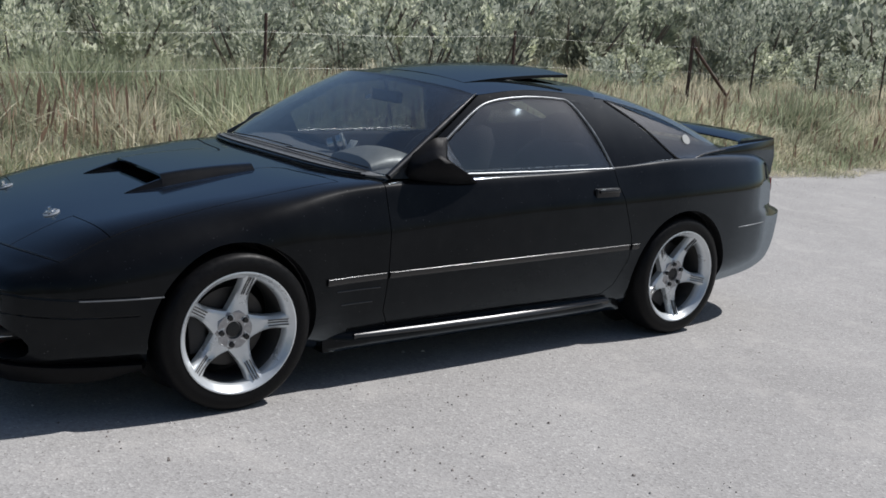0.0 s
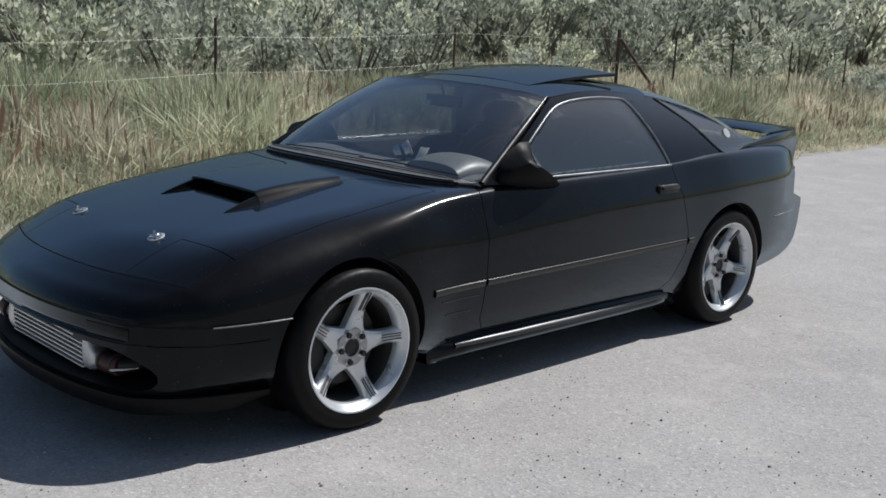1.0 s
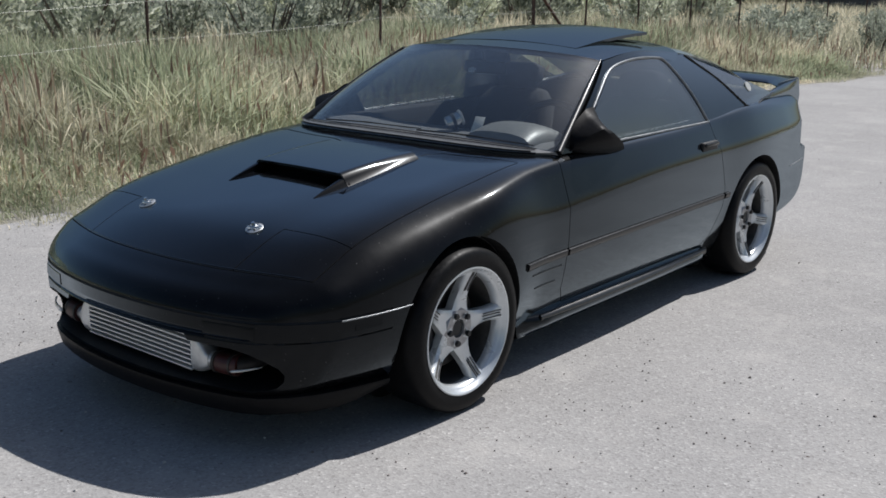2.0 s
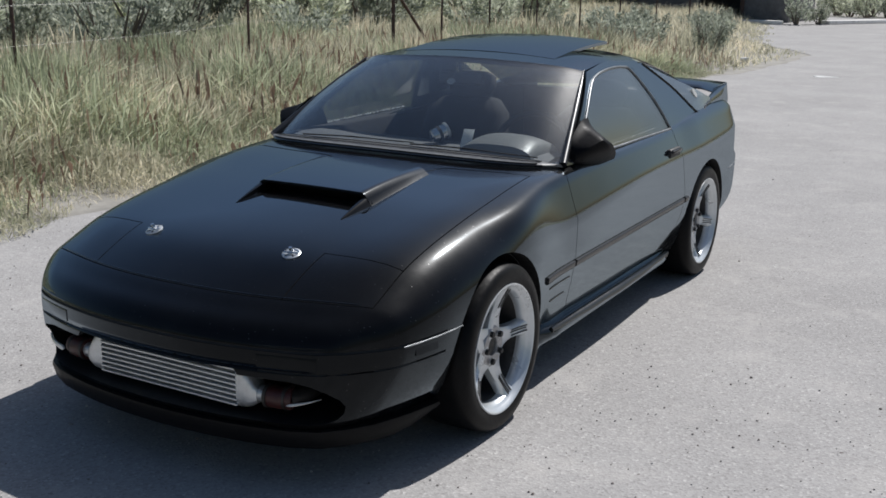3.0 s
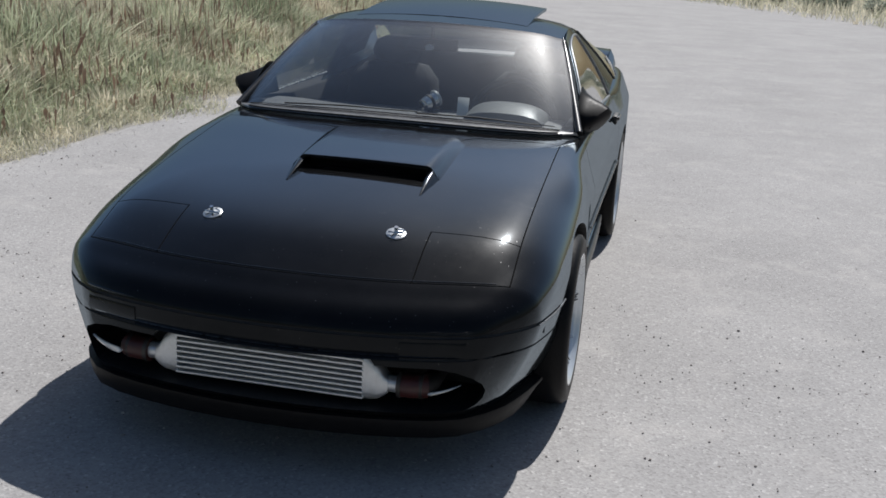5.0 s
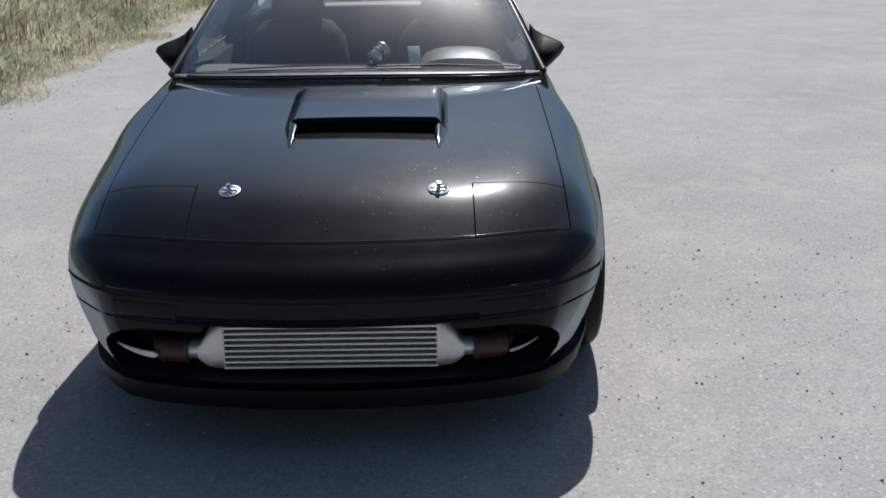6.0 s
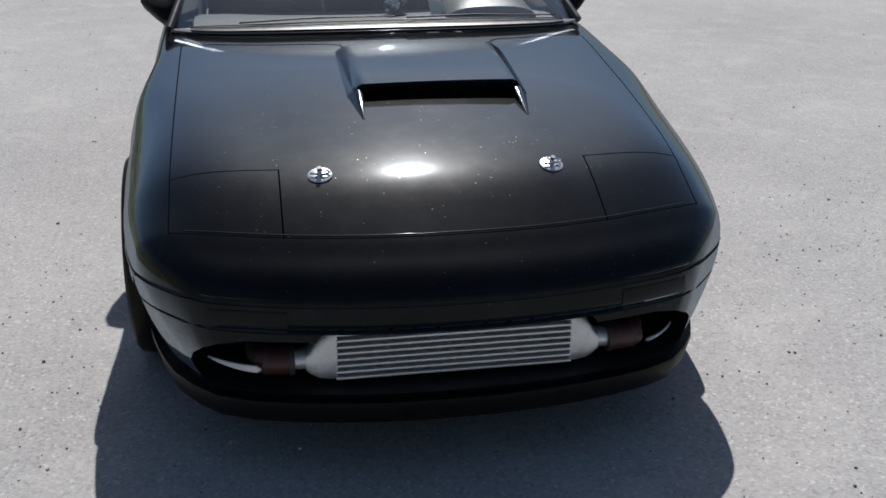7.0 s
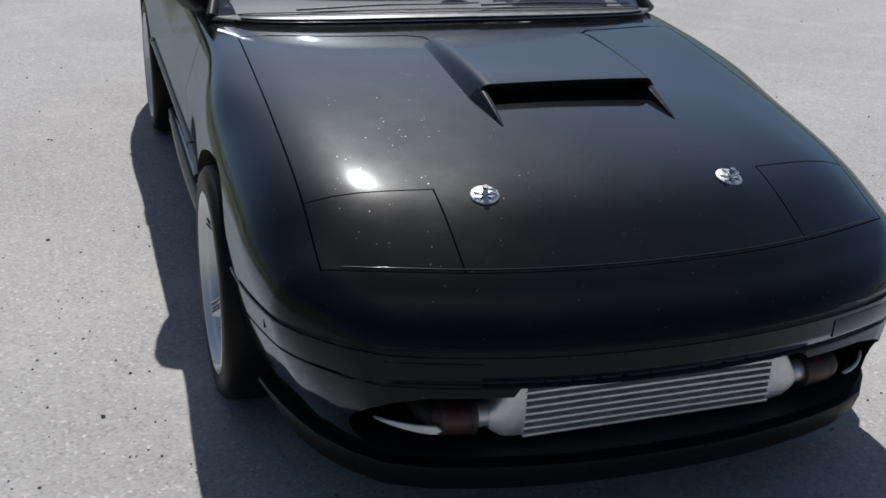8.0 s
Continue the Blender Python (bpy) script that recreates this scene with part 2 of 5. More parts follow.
CONCRETE = simple("pale_concrete", (0.70, 0.69, 0.67), 0.85, vary=0.15, scale=6, bumpy=0.3)
TWIG = simple("grey_twig", (0.16, 0.13, 0.11), 0.9)
RUST = simple("rusty_post", (0.10, 0.06, 0.05), 0.8, vary=0.3, scale=25, bumpy=0.3)
WIRE = simple("galvanised_wire", (0.42, 0.42, 0.40), 0.5, metal=0.4)


# ---------------------------------------------------------------- mesh helpers
def part(name, bm, material, parent=None, label="", smooth=40):
    """Links a bmesh as one mesh object."""
    me = bpy.data.meshes.new(name)
    bm.to_mesh(me)
    bm.free()
    return mesh_part(name, me, material, parent, label, smooth)


def mesh_part(name, me, material, parent=None, label="", smooth=40):
    me.materials.clear()
    me.materials.append(material)
    if smooth:
        me.shade_smooth()
        me.set_sharp_from_angle(angle=radians(smooth))
    ob = new(name, me)
    ob.parent = parent
    if label:
        tagged(ob, label)
    return ob


def thing(name, label, category, group="", kind=""):
    return tagged(new(name), label, category, group, kind)


def spline(keys, y):
    """Monotone-looking cubic through rows of (y, values...)."""
    k = keys
    if y <= k[0][0]:
        return list(k[0][1:])
    if y >= k[-1][0]:
        return list(k[-1][1:])
    i = max(j for j in range(len(k) - 1) if k[j][0] <= y)
    a, b = k[i], k[i + 1]
    h = b[0] - a[0]
    t = (y - a[0]) / h
    out = []
    for c in range(1, len(a)):
        d = (b[c] - a[c]) / h
        dm = (a[c] - k[i - 1][c]) / (a[0] - k[i - 1][0]) if i > 0 else d
        dp = (k[i + 2][c] - b[c]) / (k[i + 2][0] - b[0]) if i + 2 < len(k) else d
        m0 = 0 if dm * d <= 0 else 2 * dm * d / (dm + d)
        m1 = 0 if dp * d <= 0 else 2 * dp * d / (dp + d)
        t2, t3 = t * t, t * t * t
        out.append((2 * t3 - 3 * t2 + 1) * a[c] + (t3 - 2 * t2 + t) * h * m0 + (-2 * t3 + 3 * t2) * b[c] + (t3 - t2) * h * m1)
    return out


def catmull(pts, per):
    """Points along a smooth open curve through pts."""
    pts = [Vector(p) for p in pts]
    out = []
    for i in range(len(pts) - 1):
        p0, p1, p2, p3 = pts[max(i - 1, 0)], pts[i], pts[i + 1], pts[min(i + 2, len(pts) - 1)]
        l1, l2, l3 = ((b - a).length ** 0.5 or 1e-6 for a, b in ((p0, p1), (p1, p2), (p2, p3)))
        m1 = (p2 - p1) if i == 0 else ((p1 - p0) / l1 - (p2 - p0) / (l1 + l2) + (p2 - p1) / l2) * l2
        m2 = (p2 - p1) if i == len(pts) - 2 else ((p2 - p1) / l2 - (p3 - p1) / (l2 + l3) + (p3 - p2) / l3) * l2
        for s in range(per):
            t = s / per
            t2, t3 = t * t, t * t * t
            out.append((2 * t3 - 3 * t2 + 1) * p1 + (t3 - 2 * t2 + t) * m1 + (-2 * t3 + 3 * t2) * p2 + (t3 - t2) * m2)
    out.append(pts[-1])
    return out


def grid(rows, close_u=False, flip=False):
    """A bmesh from rows of points."""
    bm = bmesh.new()
    vs = [[bm.verts.new(p) for p in r] for r in rows]
    n = len(rows[0])
    for i in range(len(rows) - 1):
        for j in range(n if close_u else n - 1):
            q = [vs[i][j], vs[i][(j + 1) % n], vs[i + 1][(j + 1) % n], vs[i + 1][j]]
            bm.faces.new(q[::-1] if flip else q)
    return bm, vs


def thick(bm, depth):
    """Turns an open sheet into a slab, grown against its normals."""
    bm.normal_update()
    sheet = list(bm.faces)
    norm = {v: v.normal.copy() for v in bm.verts}
    twin = {v: bm.verts.new(v.co - norm[v] * depth) for v in list(bm.verts)}
    edges = [e for e in bm.edges if e.is_boundary]
    loops = [(l.vert, l.link_loop_next.vert) for e in edges for l in e.link_loops]
    for f in sheet:
        bm.faces.new([twin[v] for v in reversed(f.verts)])
    for a, b in loops:
        bm.faces.new([b, a, twin[a], twin[b]])
    return bm


def box(bm, lo, hi, bevel=0.0, m=None):
    r = bmesh.ops.create_cube(bm, size=1.0)
    c = [(a + b) / 2 for a, b in zip(lo, hi)]
    s = [b - a for a, b in zip(lo, hi)]
    bmesh.ops.scale(bm, vec=s, verts=r["verts"])
    bmesh.ops.translate(bm, vec=c, verts=r["verts"])
    vs = r["verts"]
    if bevel:
        es = list({e for v in vs for e in v.link_edges})
        out = bmesh.ops.bevel(bm, geom=es, offset=bevel, segments=2, affect="EDGES", profile=0.5)
        vs = list({v for f in out["faces"] for v in f.verts} | {v for v in vs if v.is_valid})
    if m is not None:
        bmesh.ops.transform(bm, matrix=m, verts=vs)
    return bm


def lathe(profile, segs=48, axis="x"):
    """A closed turned body from a closed loop of (along, radius)."""
    rows = []
    for k in range(segs):
        a = 2 * math.pi * k / segs
        rows.append([(h, r * math.cos(a), r * math.sin(a)) for h, r in profile])
    rows.append(rows[0])
    bm, vs = grid(rows, close_u=True)
    bmesh.ops.remove_doubles(bm, verts=bm.verts, dist=1e-5)
    bmesh.ops.recalc_face_normals(bm, faces=bm.faces)
    return bm


def tube(bm, pts, radius, segs=8, closed=False, squash=1.0):
    """A round bar along points; radius may be one number or one a point."""
    pts = [Vector(p) for p in pts]
    n = len(pts)
    rings = []
    for i, p in enumerate(pts):
        a = pts[(i - 1) % n] if closed or i else pts[i]
        b = pts[(i + 1) % n] if closed or i < n - 1 else pts[i]
        d = (b - a).normalized()
        side = d.cross(Vector((0, 0, 1)))
        side = side.normalized() if side.length > 1e-3 else Vector((1, 0, 0))
        up = side.cross(d)
        r = radius[i] if isinstance(radius, (list, tuple)) else radius
        rings.append([bm.verts.new(p + side * (math.cos(2 * math.pi * k / segs) * r) + up * (math.sin(2 * math.pi * k / segs) * r * squash)) for k in range(segs)])
    for i in range(n if closed else n - 1):
        for k in range(segs):
            bm.faces.new([rings[i][k], rings[i][(k + 1) % segs], rings[(i + 1) % n][(k + 1) % segs], rings[(i + 1) % n][k]])
    if not closed:
        bm.faces.new(rings[0][::-1])
        bm.faces.new(rings[-1])
    bmesh.ops.recalc_face_normals(bm, faces=bm.faces)
    return bm


def prism(poly, axis, lo, hi):
    """A closed prism from a polygon in the plane across an axis."""
    bm = bmesh.new()

    def at(p, h):
        return {"x": (h, p[0], p[1]), "y": (p[0], h, p[1]), "z": (p[0], p[1], h)}[axis]

    a = [bm.verts.new(at(p, lo)) for p in poly]
    b = [bm.verts.new(at(p, hi)) for p in poly]
    n = len(poly)
    for i in range(n):
        bm.faces.new([a[i], a[(i + 1) % n], b[(i + 1) % n], b[i]])
    bm.faces.new(a[::-1])
    bm.faces.new(b)
    bmesh.ops.recalc_face_normals(bm, faces=bm.faces)
    return bm


def grown(poly, d):
    """The polygon moved outward by d."""
    n = len(poly)
    area = sum(poly[i][0] * poly[(i + 1) % n][1] - poly[(i + 1) % n][0] * poly[i][1] for i in range(n))
    s = 1 if area > 0 else -1
    out = []
    for i in range(n):
        p, a, b = Vector(poly[i]), Vector(poly[i - 1]), Vector(poly[(i + 1) % n])
        e1, e2 = (p - a).normalized(), (b - p).normalized()
        n1, n2 = Vector((e1.y, -e1.x)) * s, Vector((e2.y, -e2.x)) * s
        m = (n1 + n2).normalized()
        out.append(tuple(p + m * (d / max(0.4, m.dot(n1)))))
    return out


def boolean(me, cutter, operation):
    """The mesh me, cut by the closed bmesh cutter."""
    cm = bpy.data.meshes.new("cutter")
    cutter.to_mesh(cm)
    a, b = new("cut_a", me), new("cut_b", cm)
    mod = a.modifiers.new("cut", "BOOLEAN")
    mod.operation, mod.object, mod.solver = operation, b, "EXACT"
    dg = bpy.context.evaluated_depsgraph_get()
    out = bpy.data.meshes.new_from_object(a.evaluated_get(dg))
    bpy.data.objects.remove(a)
    bpy.data.objects.remove(b)
    bpy.data.meshes.remove(cm)
    return out


def mirror_y(poly):
    return [(-x, y) for x, y in poly]


# ---------------------------------------------------------------- ground
def flat_sheet(name, outline_rows, material, label, category, z):
    bm, _ = grid([[(x, y, z) for x, y in r] for r in outline_rows])
    bmesh.ops.recalc_face_normals(bm, faces=bm.faces)
    ob = part(name, bm, material, None, "", 0)
    return tagged(ob, label, category, kind="structure")


def wobble(v, s, k=0.0):
    return noise.noise(Vector((v * s, k, 3.7)))


steps = [-900, -300, -120, -60, -30, -15, -8, -4, 0, 4, 8, 15, 30, 60, 120, 300, 900]
flat_sheet("ground", [[(x, y) for y in steps] for x in steps], SOIL, "dry stony soil under roadside grass", "ground", -0.008)

ys = [-60 + 0.25 * k for k in range(460)]
EDGE = [(-60, -3.1), (13, -3.1), (17, -2.5), (22, -2.6), (26, -4.5), (36, -6.8), (60, -12.0), (80, -16.0)]
edge = [spline(EDGE, y)[0] + 0.16 * wobble(y, 0.9) + 0.07 * wobble(y, 4.0, 9.0) for y in ys]
flat_sheet("road", [[(e, y) for e, y in zip(edge, ys)], [(e + 1.5, y) for e, y in zip(edge, ys)], [(18.0, y) for y in ys]], ROAD,
           "wide sun-bleached pale grey chip-seal road", "road", 0.0)

# ---------------------------------------------------------------- the car
car = thing("sports_car", "black two-door fastback coupe with silver five-spoke wheels, parked on the road", "car")

# stations along the car: nose at negative y; half sections as (x, z) pairs from sill to hood edge, then the centre height
#        y      bottom      low side      widest       upper side    shoulder      top edge      centre
NOSE_ROWS = [
    (-0.868, 0.335, 0.460, 0.560, 0.352, 0.580, 0.405, 0.567, 0.450, 0.520, 0.468, 0.420, 0.474, 0.476),
    (-0.855, 0.245, 0.500, 0.586, 0.300, 0.625, 0.425, 0.612, 0.473, 0.560, 0.491, 0.450, 0.497, 0.499),
    (-0.830, 0.190, 0.540, 0.618, 0.290, 0.670, 0.448, 0.652, 0.500, 0.600, 0.519, 0.490, 0.525, 0.527),
    (-0.780, 0.175, 0.590, 0.668, 0.280, 0.735, 0.450, 0.715, 0.524, 0.660, 0.549, 0.550, 0.555, 0.557),
    (-0.733, 0.175, 0.620, 0.703, 0.280, 0.765, 0.450, 0.748, 0.540, 0.690, 0.574, 0.600, 0.583, 0.585),
]
FENDER_ROWS = [
    (-0.530, 0.175, 0.680, 0.766, 0.280, 0.803, 0.445, 0.798, 0.558, 0.757, 0.620, 0.660, 0.668, 0.677),
    (-0.235, 0.175, 0.710, 0.800, 0.270, 0.815, 0.455, 0.813, 0.602, 0.773, 0.680, 0.670, 0.734, 0.746),
    (0.000, 0.175, 0.710, 0.795, 0.260, 0.816, 0.460, 0.811, 0.648, 0.770, 0.743, 0.675, 0.774, 0.788),
    (0.300, 0.158, 0.710, 0.753, 0.240, 0.799, 0.480, 0.802, 0.632, 0.748, 0.791, 0.692, 0.815, 0.826),
    (0.550, 0.155, 0.700, 0.748, 0.240, 0.799, 0.485, 0.803, 0.646, 0.748, 0.808, 0.702, 0.829, 0.838),
]
CABIN_ROWS = [
    (0.900, 0.150, 0.700, 0.748, 0.240, 0.800, 0.490, 0.804, 0.668, 0.749, 0.817, 0.712, 0.835, 0.842),
    (1.500, 0.150, 0.700, 0.748, 0.245, 0.801, 0.490, 0.804, 0.698, 0.750, 0.826, 0.712, 0.842, 0.848),
    (2.000, 0.155, 0.700, 0.753, 0.255, 0.803, 0.490, 0.805, 0.711, 0.753, 0.836, 0.734, 0.858, 0.862),
    (2.430, 0.170, 0.700, 0.797, 0.280, 0.814, 0.510, 0.815, 0.728, 0.765, 0.850, 0.730, 0.889, 0.893),
]
TAIL_ROWS = [
    (2.800, 0.200, 0.690, 0.787, 0.300, 0.808, 0.515, 0.806, 0.742, 0.757, 0.856, 0.718, 0.894, 0.902),
    (3.100, 0.220, 0.660, 0.760, 0.310, 0.786, 0.520, 0.780, 0.750, 0.738, 0.857, 0.690, 0.891, 0.902),
    (3.300, 0.240, 0.610, 0.712, 0.330, 0.735, 0.525, 0.730, 0.745, 0.694, 0.845, 0.615, 0.880, 0.892),
    (3.400, 0.280, 0.550, 0.655, 0.360, 0.692, 0.540, 0.682, 0.705, 0.640, 0.805, 0.540, 0.845, 0.855),
    (3.445, 0.340, 0.500, 0.600, 0.400, 0.640, 0.560, 0.612, 0.670, 0.550, 0.760, 0.470, 0.790, 0.800),
]
BODY = NOSE_ROWS + FENDER_ROWS + CABIN_ROWS + TAIL_ROWS
BOW = [(-0.87, 0.20), (-0.5, 0.20), (0.0, 0.22), (0.45, 0.25), (0.9, 0.15), (1.5, 0.0), (2.4, 0.0), (3.1, -0.06), (3.45, -0.10)]


def section(y):
    v = spline(BODY, y)
    zb, zc = v[0], v[-1]
    pts = [(0, zb), (v[1] * 0.6, zb), (v[1], zb + 0.005)] + [(v[k], v[k + 1]) for k in range(2, 12, 2)] + [(v[10] * 0.55, v[11] + (zc - v[11]) * 0.75), (0, zc)]
    flat = catmull([(x, 0, z) for x, z in pts], 5)
    # a crease runs along the flank from behind the front wheel to the tail
    k = min(1, max(0, y / 0.35))
    for a, amount in ((20, 0.8 * k), (25, k)):
        for i in range(1, 5):
            flat[a + i] = flat[a + i].lerp(flat[a].lerp(flat[a + 5], i / 5), amount)
    bow = spline(BOW, y)[0]
    inset = 0.085 * min(1, max(0, (y - 3.0) / 0.3))  # the tail panel stands in from the bumper
    return [(p.x, y + bow * (abs(p.x) / 0.8) ** 2.2 - inset * min(1, max(0, (p.z - 0.575) / 0.03)), p.z) for p in flat]


def body_mesh():
    st = [-0.868 + 0.004 * k for k in range(4)] + [-0.852 + 0.012 * k for k in range(10)]
    st += [-0.73 + 0.04 * k for k in range(102)] + [3.36, 3.385, 3.405, 3.425, 3.445]
    st = sorted(set(round(s, 4) for s in st if s <= 3.445))
    rows = []
    for y in st:
        half = section(y)
        other = [(-x, yy, z) for x, yy, z in half[-2:0:-1]]
        rows.append(half + other)
    # the blunt ends close towards a line at half their height
    for at, zm in ((0, 0.405), (-1, 0.56)):
        end = rows[at]
        for k in (0.75, 0.5, 0.25, 0.02):
            r = [(x, y, zm + (z - zm) * k) for x, y, z in end]
            rows = [r] + rows if at == 0 else rows + [r]
    bm, vs = grid(rows, close_u=True)
    bm.faces.new(vs[0])
    bm.faces.new(vs[-1])
    bmesh.ops.triangulate(bm, faces=[f for f in bm.faces if len(f.verts) > 4])
    bmesh.ops.recalc_face_normals(bm, faces=bm.faces)
    return bm


from mathutils.bvhtree import BVHTree
bm = body_mesh()
bm.normal_update()
skin = bm.copy()
bmesh.ops.triangulate(skin, faces=skin.faces)
skin.normal_update()
skin.faces.ensure_lookup_table()
SKIN = BVHTree.FromBMesh(skin)
shell = bpy.data.meshes.new("shell")
bm.to_mesh(shell)
bm.free()


def skin_normal(p):
    """The smooth normal of the uncut body next to p, and how far off it is."""
    q, n, i, d = SKIN.find_nearest(p)
    f = skin.faces[i]
    a, b, c = f.verts
    from_area = [((b.co - q).cross(c.co - q)).length, ((c.co - q).cross(a.co - q)).length, ((a.co - q).cross(b.co - q)).length]
    w = sum(from_area) or 1
    return sum((v.normal * s for v, s in zip((a, b, c), from_area)), Vector()) / w, n, d


def skinned(me):
    """Gives cut panels the smooth normals of the uncut body."""
    me.shade_smooth()
    cache, out, inside = {}, [], []
    co = [v.co.copy() for v in me.vertices]
    for poly in me.polygons:
        q, n, d = skin_normal(poly.center)
        on = d < 0.004 and n.dot(poly.normal) > 0.7
        if not on:
            inside.append(poly.index)
        for li in poly.loop_indices:
            vi = me.loops[li].vertex_index
            if on:
                if vi not in cache:
                    cache[vi] = skin_normal(co[vi])[0].normalized()
                out.append(cache[vi])
            else:
                out.append(poly.normal.copy())
    me.normals_split_custom_set(out)
    return me, inside


def top_point(x, y):
    """The place on the hood or deck above (x, y), with its normal."""
    p, n, i, d = SKIN.ray_cast(Vector((x, y, 2.0)), Vector((0, 0, -1)))
    return p, n


def side_point(y, z, s=1):
    p, n, i, d = SKIN.ray_cast(Vector((2.0 * s, y, z)), Vector((-s, 0, 0)))
    return p, n


def bowed(ys_, x):
    return ys_ + spline(BOW, ys_)[0] * (abs(x) / 0.8) ** 2.2


# panels in plan
HOODX = 0.668
hood_rear = [(x, 0.375 + 0.10 * (abs(x) / HOODX) ** 2) for x in (HOODX, 0.60, 0.52, 0.44, 0.36)] + [(0.325, 0.365), (0.305, 0.285), (-0.150, 0.285), (-0.170, 0.365)]
hood_rear += [(x, 0.375 + 0.10 * (abs(x) / HOODX) ** 2) for x in (-0.22, -0.36, -0.44, -0.52, -0.60, -HOODX)]
seam = [(x, bowed(-0.733, x)) for x in [-HOODX + 2 * HOODX * k / 20 for k in range(21)]]
lid = [(HOODX, -0.43), (0.40, -0.468)] + [(x, bowed(-0.733, x)) for x in (0.40, 0.47, 0.54, 0.61, HOODX)]
hood_poly = hood_rear + [p for p in seam]
lid_r = mirror_y(lid)[::-1]
door = [(0.655, 0.80), (0.655, 0.86), (1.935, 0.86), (1.945, 0.78), (2.045, 0.52), (2.05, 0.42), (1.99, 0.285), (1.93, 0.245), (0.70, 0.235), (0.665, 0.30)]

wells = bmesh.new()
for y in (0.0, 2.43):
    for s in (1, -1):
        bmesh.ops.create_cone(wells, cap_ends=True, segments=56, radius1=0.330, radius2=0.330, depth=0.7,
                              matrix=pose(s * 0.845, y, 0.306, 0, 90, 0))
shell = boolean(shell, wells, "DIFFERENCE")
# cabin
cab = [(-0.655, 0.72), (-0.655, 2.55), (-0.56, 3.0), (0.56, 3.0), (0.655, 2.55), (0.655, 0.72), (0.45, 0.655), (0, 0.63), (-0.45, 0.655)]
shell = boolean(shell, prism(cab, "z", 0.33, 1.4), "DIFFERENCE")
# mouth of the front bumper
end = [(0.55, 0.228), (0.585, 0.231), (0.610, 0.242), (0.628, 0.262), (0.635, 0.287), (0.628, 0.312), (0.605, 0.339), (0.565, 0.360), (0.50, 0.372), (0.338, 0.375), (0.326, 0.394)]
mouth = end + [(-x, z) for x, z in end[::-1]]
shell = boolean(shell, prism(mouth, "y", -1.2, -0.52), "DIFFERENCE")


def panel(name, me, label):
    """A body panel: painted outside, bare black on its cut edges and inside."""
    me, inside = skinned(me)
    ob = mesh_part(name, me, PAINT, car, label, 0)
    me.materials.append(BLACK)
    for i in inside:
        me.polygons[i].material_index = 1
    return ob


def cut_panel(name, poly, axis, lo, hi, label="", gap=0.004):
    global shell
    piece = boolean(shell.copy(), prism(poly, axis, lo, hi), "INTERSECT")
    shell = boolean(shell, prism(grown(poly, gap), axis, lo - gap, hi + gap), "DIFFERENCE")
    return panel(name, piece, label)


def groove(pts, w, d):
    """Cuts a narrow joint along points of the skin."""
    global shell
    bm = bmesh.new()
    tube(bm, pts, w, 6)
    shell = boolean(shell, bm, "DIFFERENCE")


cut_panel("headlight_lid", lid, "z", 0.50, 1.0, "closed pop-up headlight lid")
cut_panel("headlight_lid", lid_r, "z", 0.50, 1.0, "closed pop-up headlight lid")
hood = cut_panel("hood", hood_poly, "z", 0.52, 1.0, "glossy black hood with an off-centre intake scoop")
door_l = cut_panel("door", door, "x", 0.70, 1.0)
door_r = cut_panel("door", door, "x", -1.0, -0.70)


def ring_at(z, x_end=0.80, out=0.0):
    """Points round the nose at one height."""
    pts = []
    for k in range(61):
        a = radians(-100 + 200 * k / 60)
        p, n, i, d = SKIN.ray_cast(Vector((3 * math.sin(a), -3 * math.cos(a) * 0.6 + 0.2, z)), Vector((-math.sin(a), math.cos(a) * 0.6, 0)).normalized())
        if p is not None and p.y < -0.34:
            pts.append(p + n * out)
    return pts


groove([top_point(x, y + 0.005)[0] for x, y in hood_rear[1:-1]], 0.006, 0.01)
groove(ring_at(0.466), 0.0065, 0.01)
for s in (1, -1):
    groove([p for p in ring_at(0.399) if 0.34 < s * p.x], 0.0045, 0.01)
panel("body", shell, "glossy black body shell with wheel arches and bumpers")


# -- greenhouse
WS_LOW = [(0.715, 0.690, 0.834), (0.60, 0.640, 0.851), (0.40, 0.612, 0.861), (0.20, 0.601, 0.866), (0.0, 0.598, 0.867)]
WS_TOP = [(0.562, 1.225, 1.160), (0.48, 1.180, 1.178), (0.33, 1.135, 1.192), (0.16, 1.112, 1.200), (0.0, 1.105, 1.203)]


def full(half):
    h = catmull(half, 5)
    return h + [Vector((-p.x, p.y, p.z)) for p in h[-2::-1]]


def between(a, b, n, bulge=(0, 0, 0)):
    rows = []
    for i in range(n + 1):
        t = i / n
        w = 4 * t * (1 - t)
        rows.append([p.lerp(q, t) + Vector(bulge) * w for p, q in zip(a, b)])
    return rows


def sheet(name, rows, depth, material, label="", flip=False, smooth=40):
    bm, _ = grid(rows, flip=flip)
    ob = part(name, thick(bm, depth), material, car, label, smooth)
    if material in (GLASS, DARKGLASS):
        ob.visible_shadow = False
    return ob


low, top = full(WS_LOW), full(WS_TOP)
sheet("windscreen", between(low, top, 10, (0, -0.012, 0.018)), 0.005, GLASS, "clear raked windscreen", flip=True)

ROOF_MID = [(0.555, 1.50, 1.186), (0.47, 1.50, 1.206), (0.32, 1.50, 1.222), (0.16, 1.50, 1.231), (0.0, 1.50, 1.234)]
ROOF_REAR = [(0.535, 1.98, 1.158), (0.46, 2.02, 1.180), (0.32, 2.05, 1.198), (0.16, 2.065, 1.207), (0.0, 2.07, 1.210)]


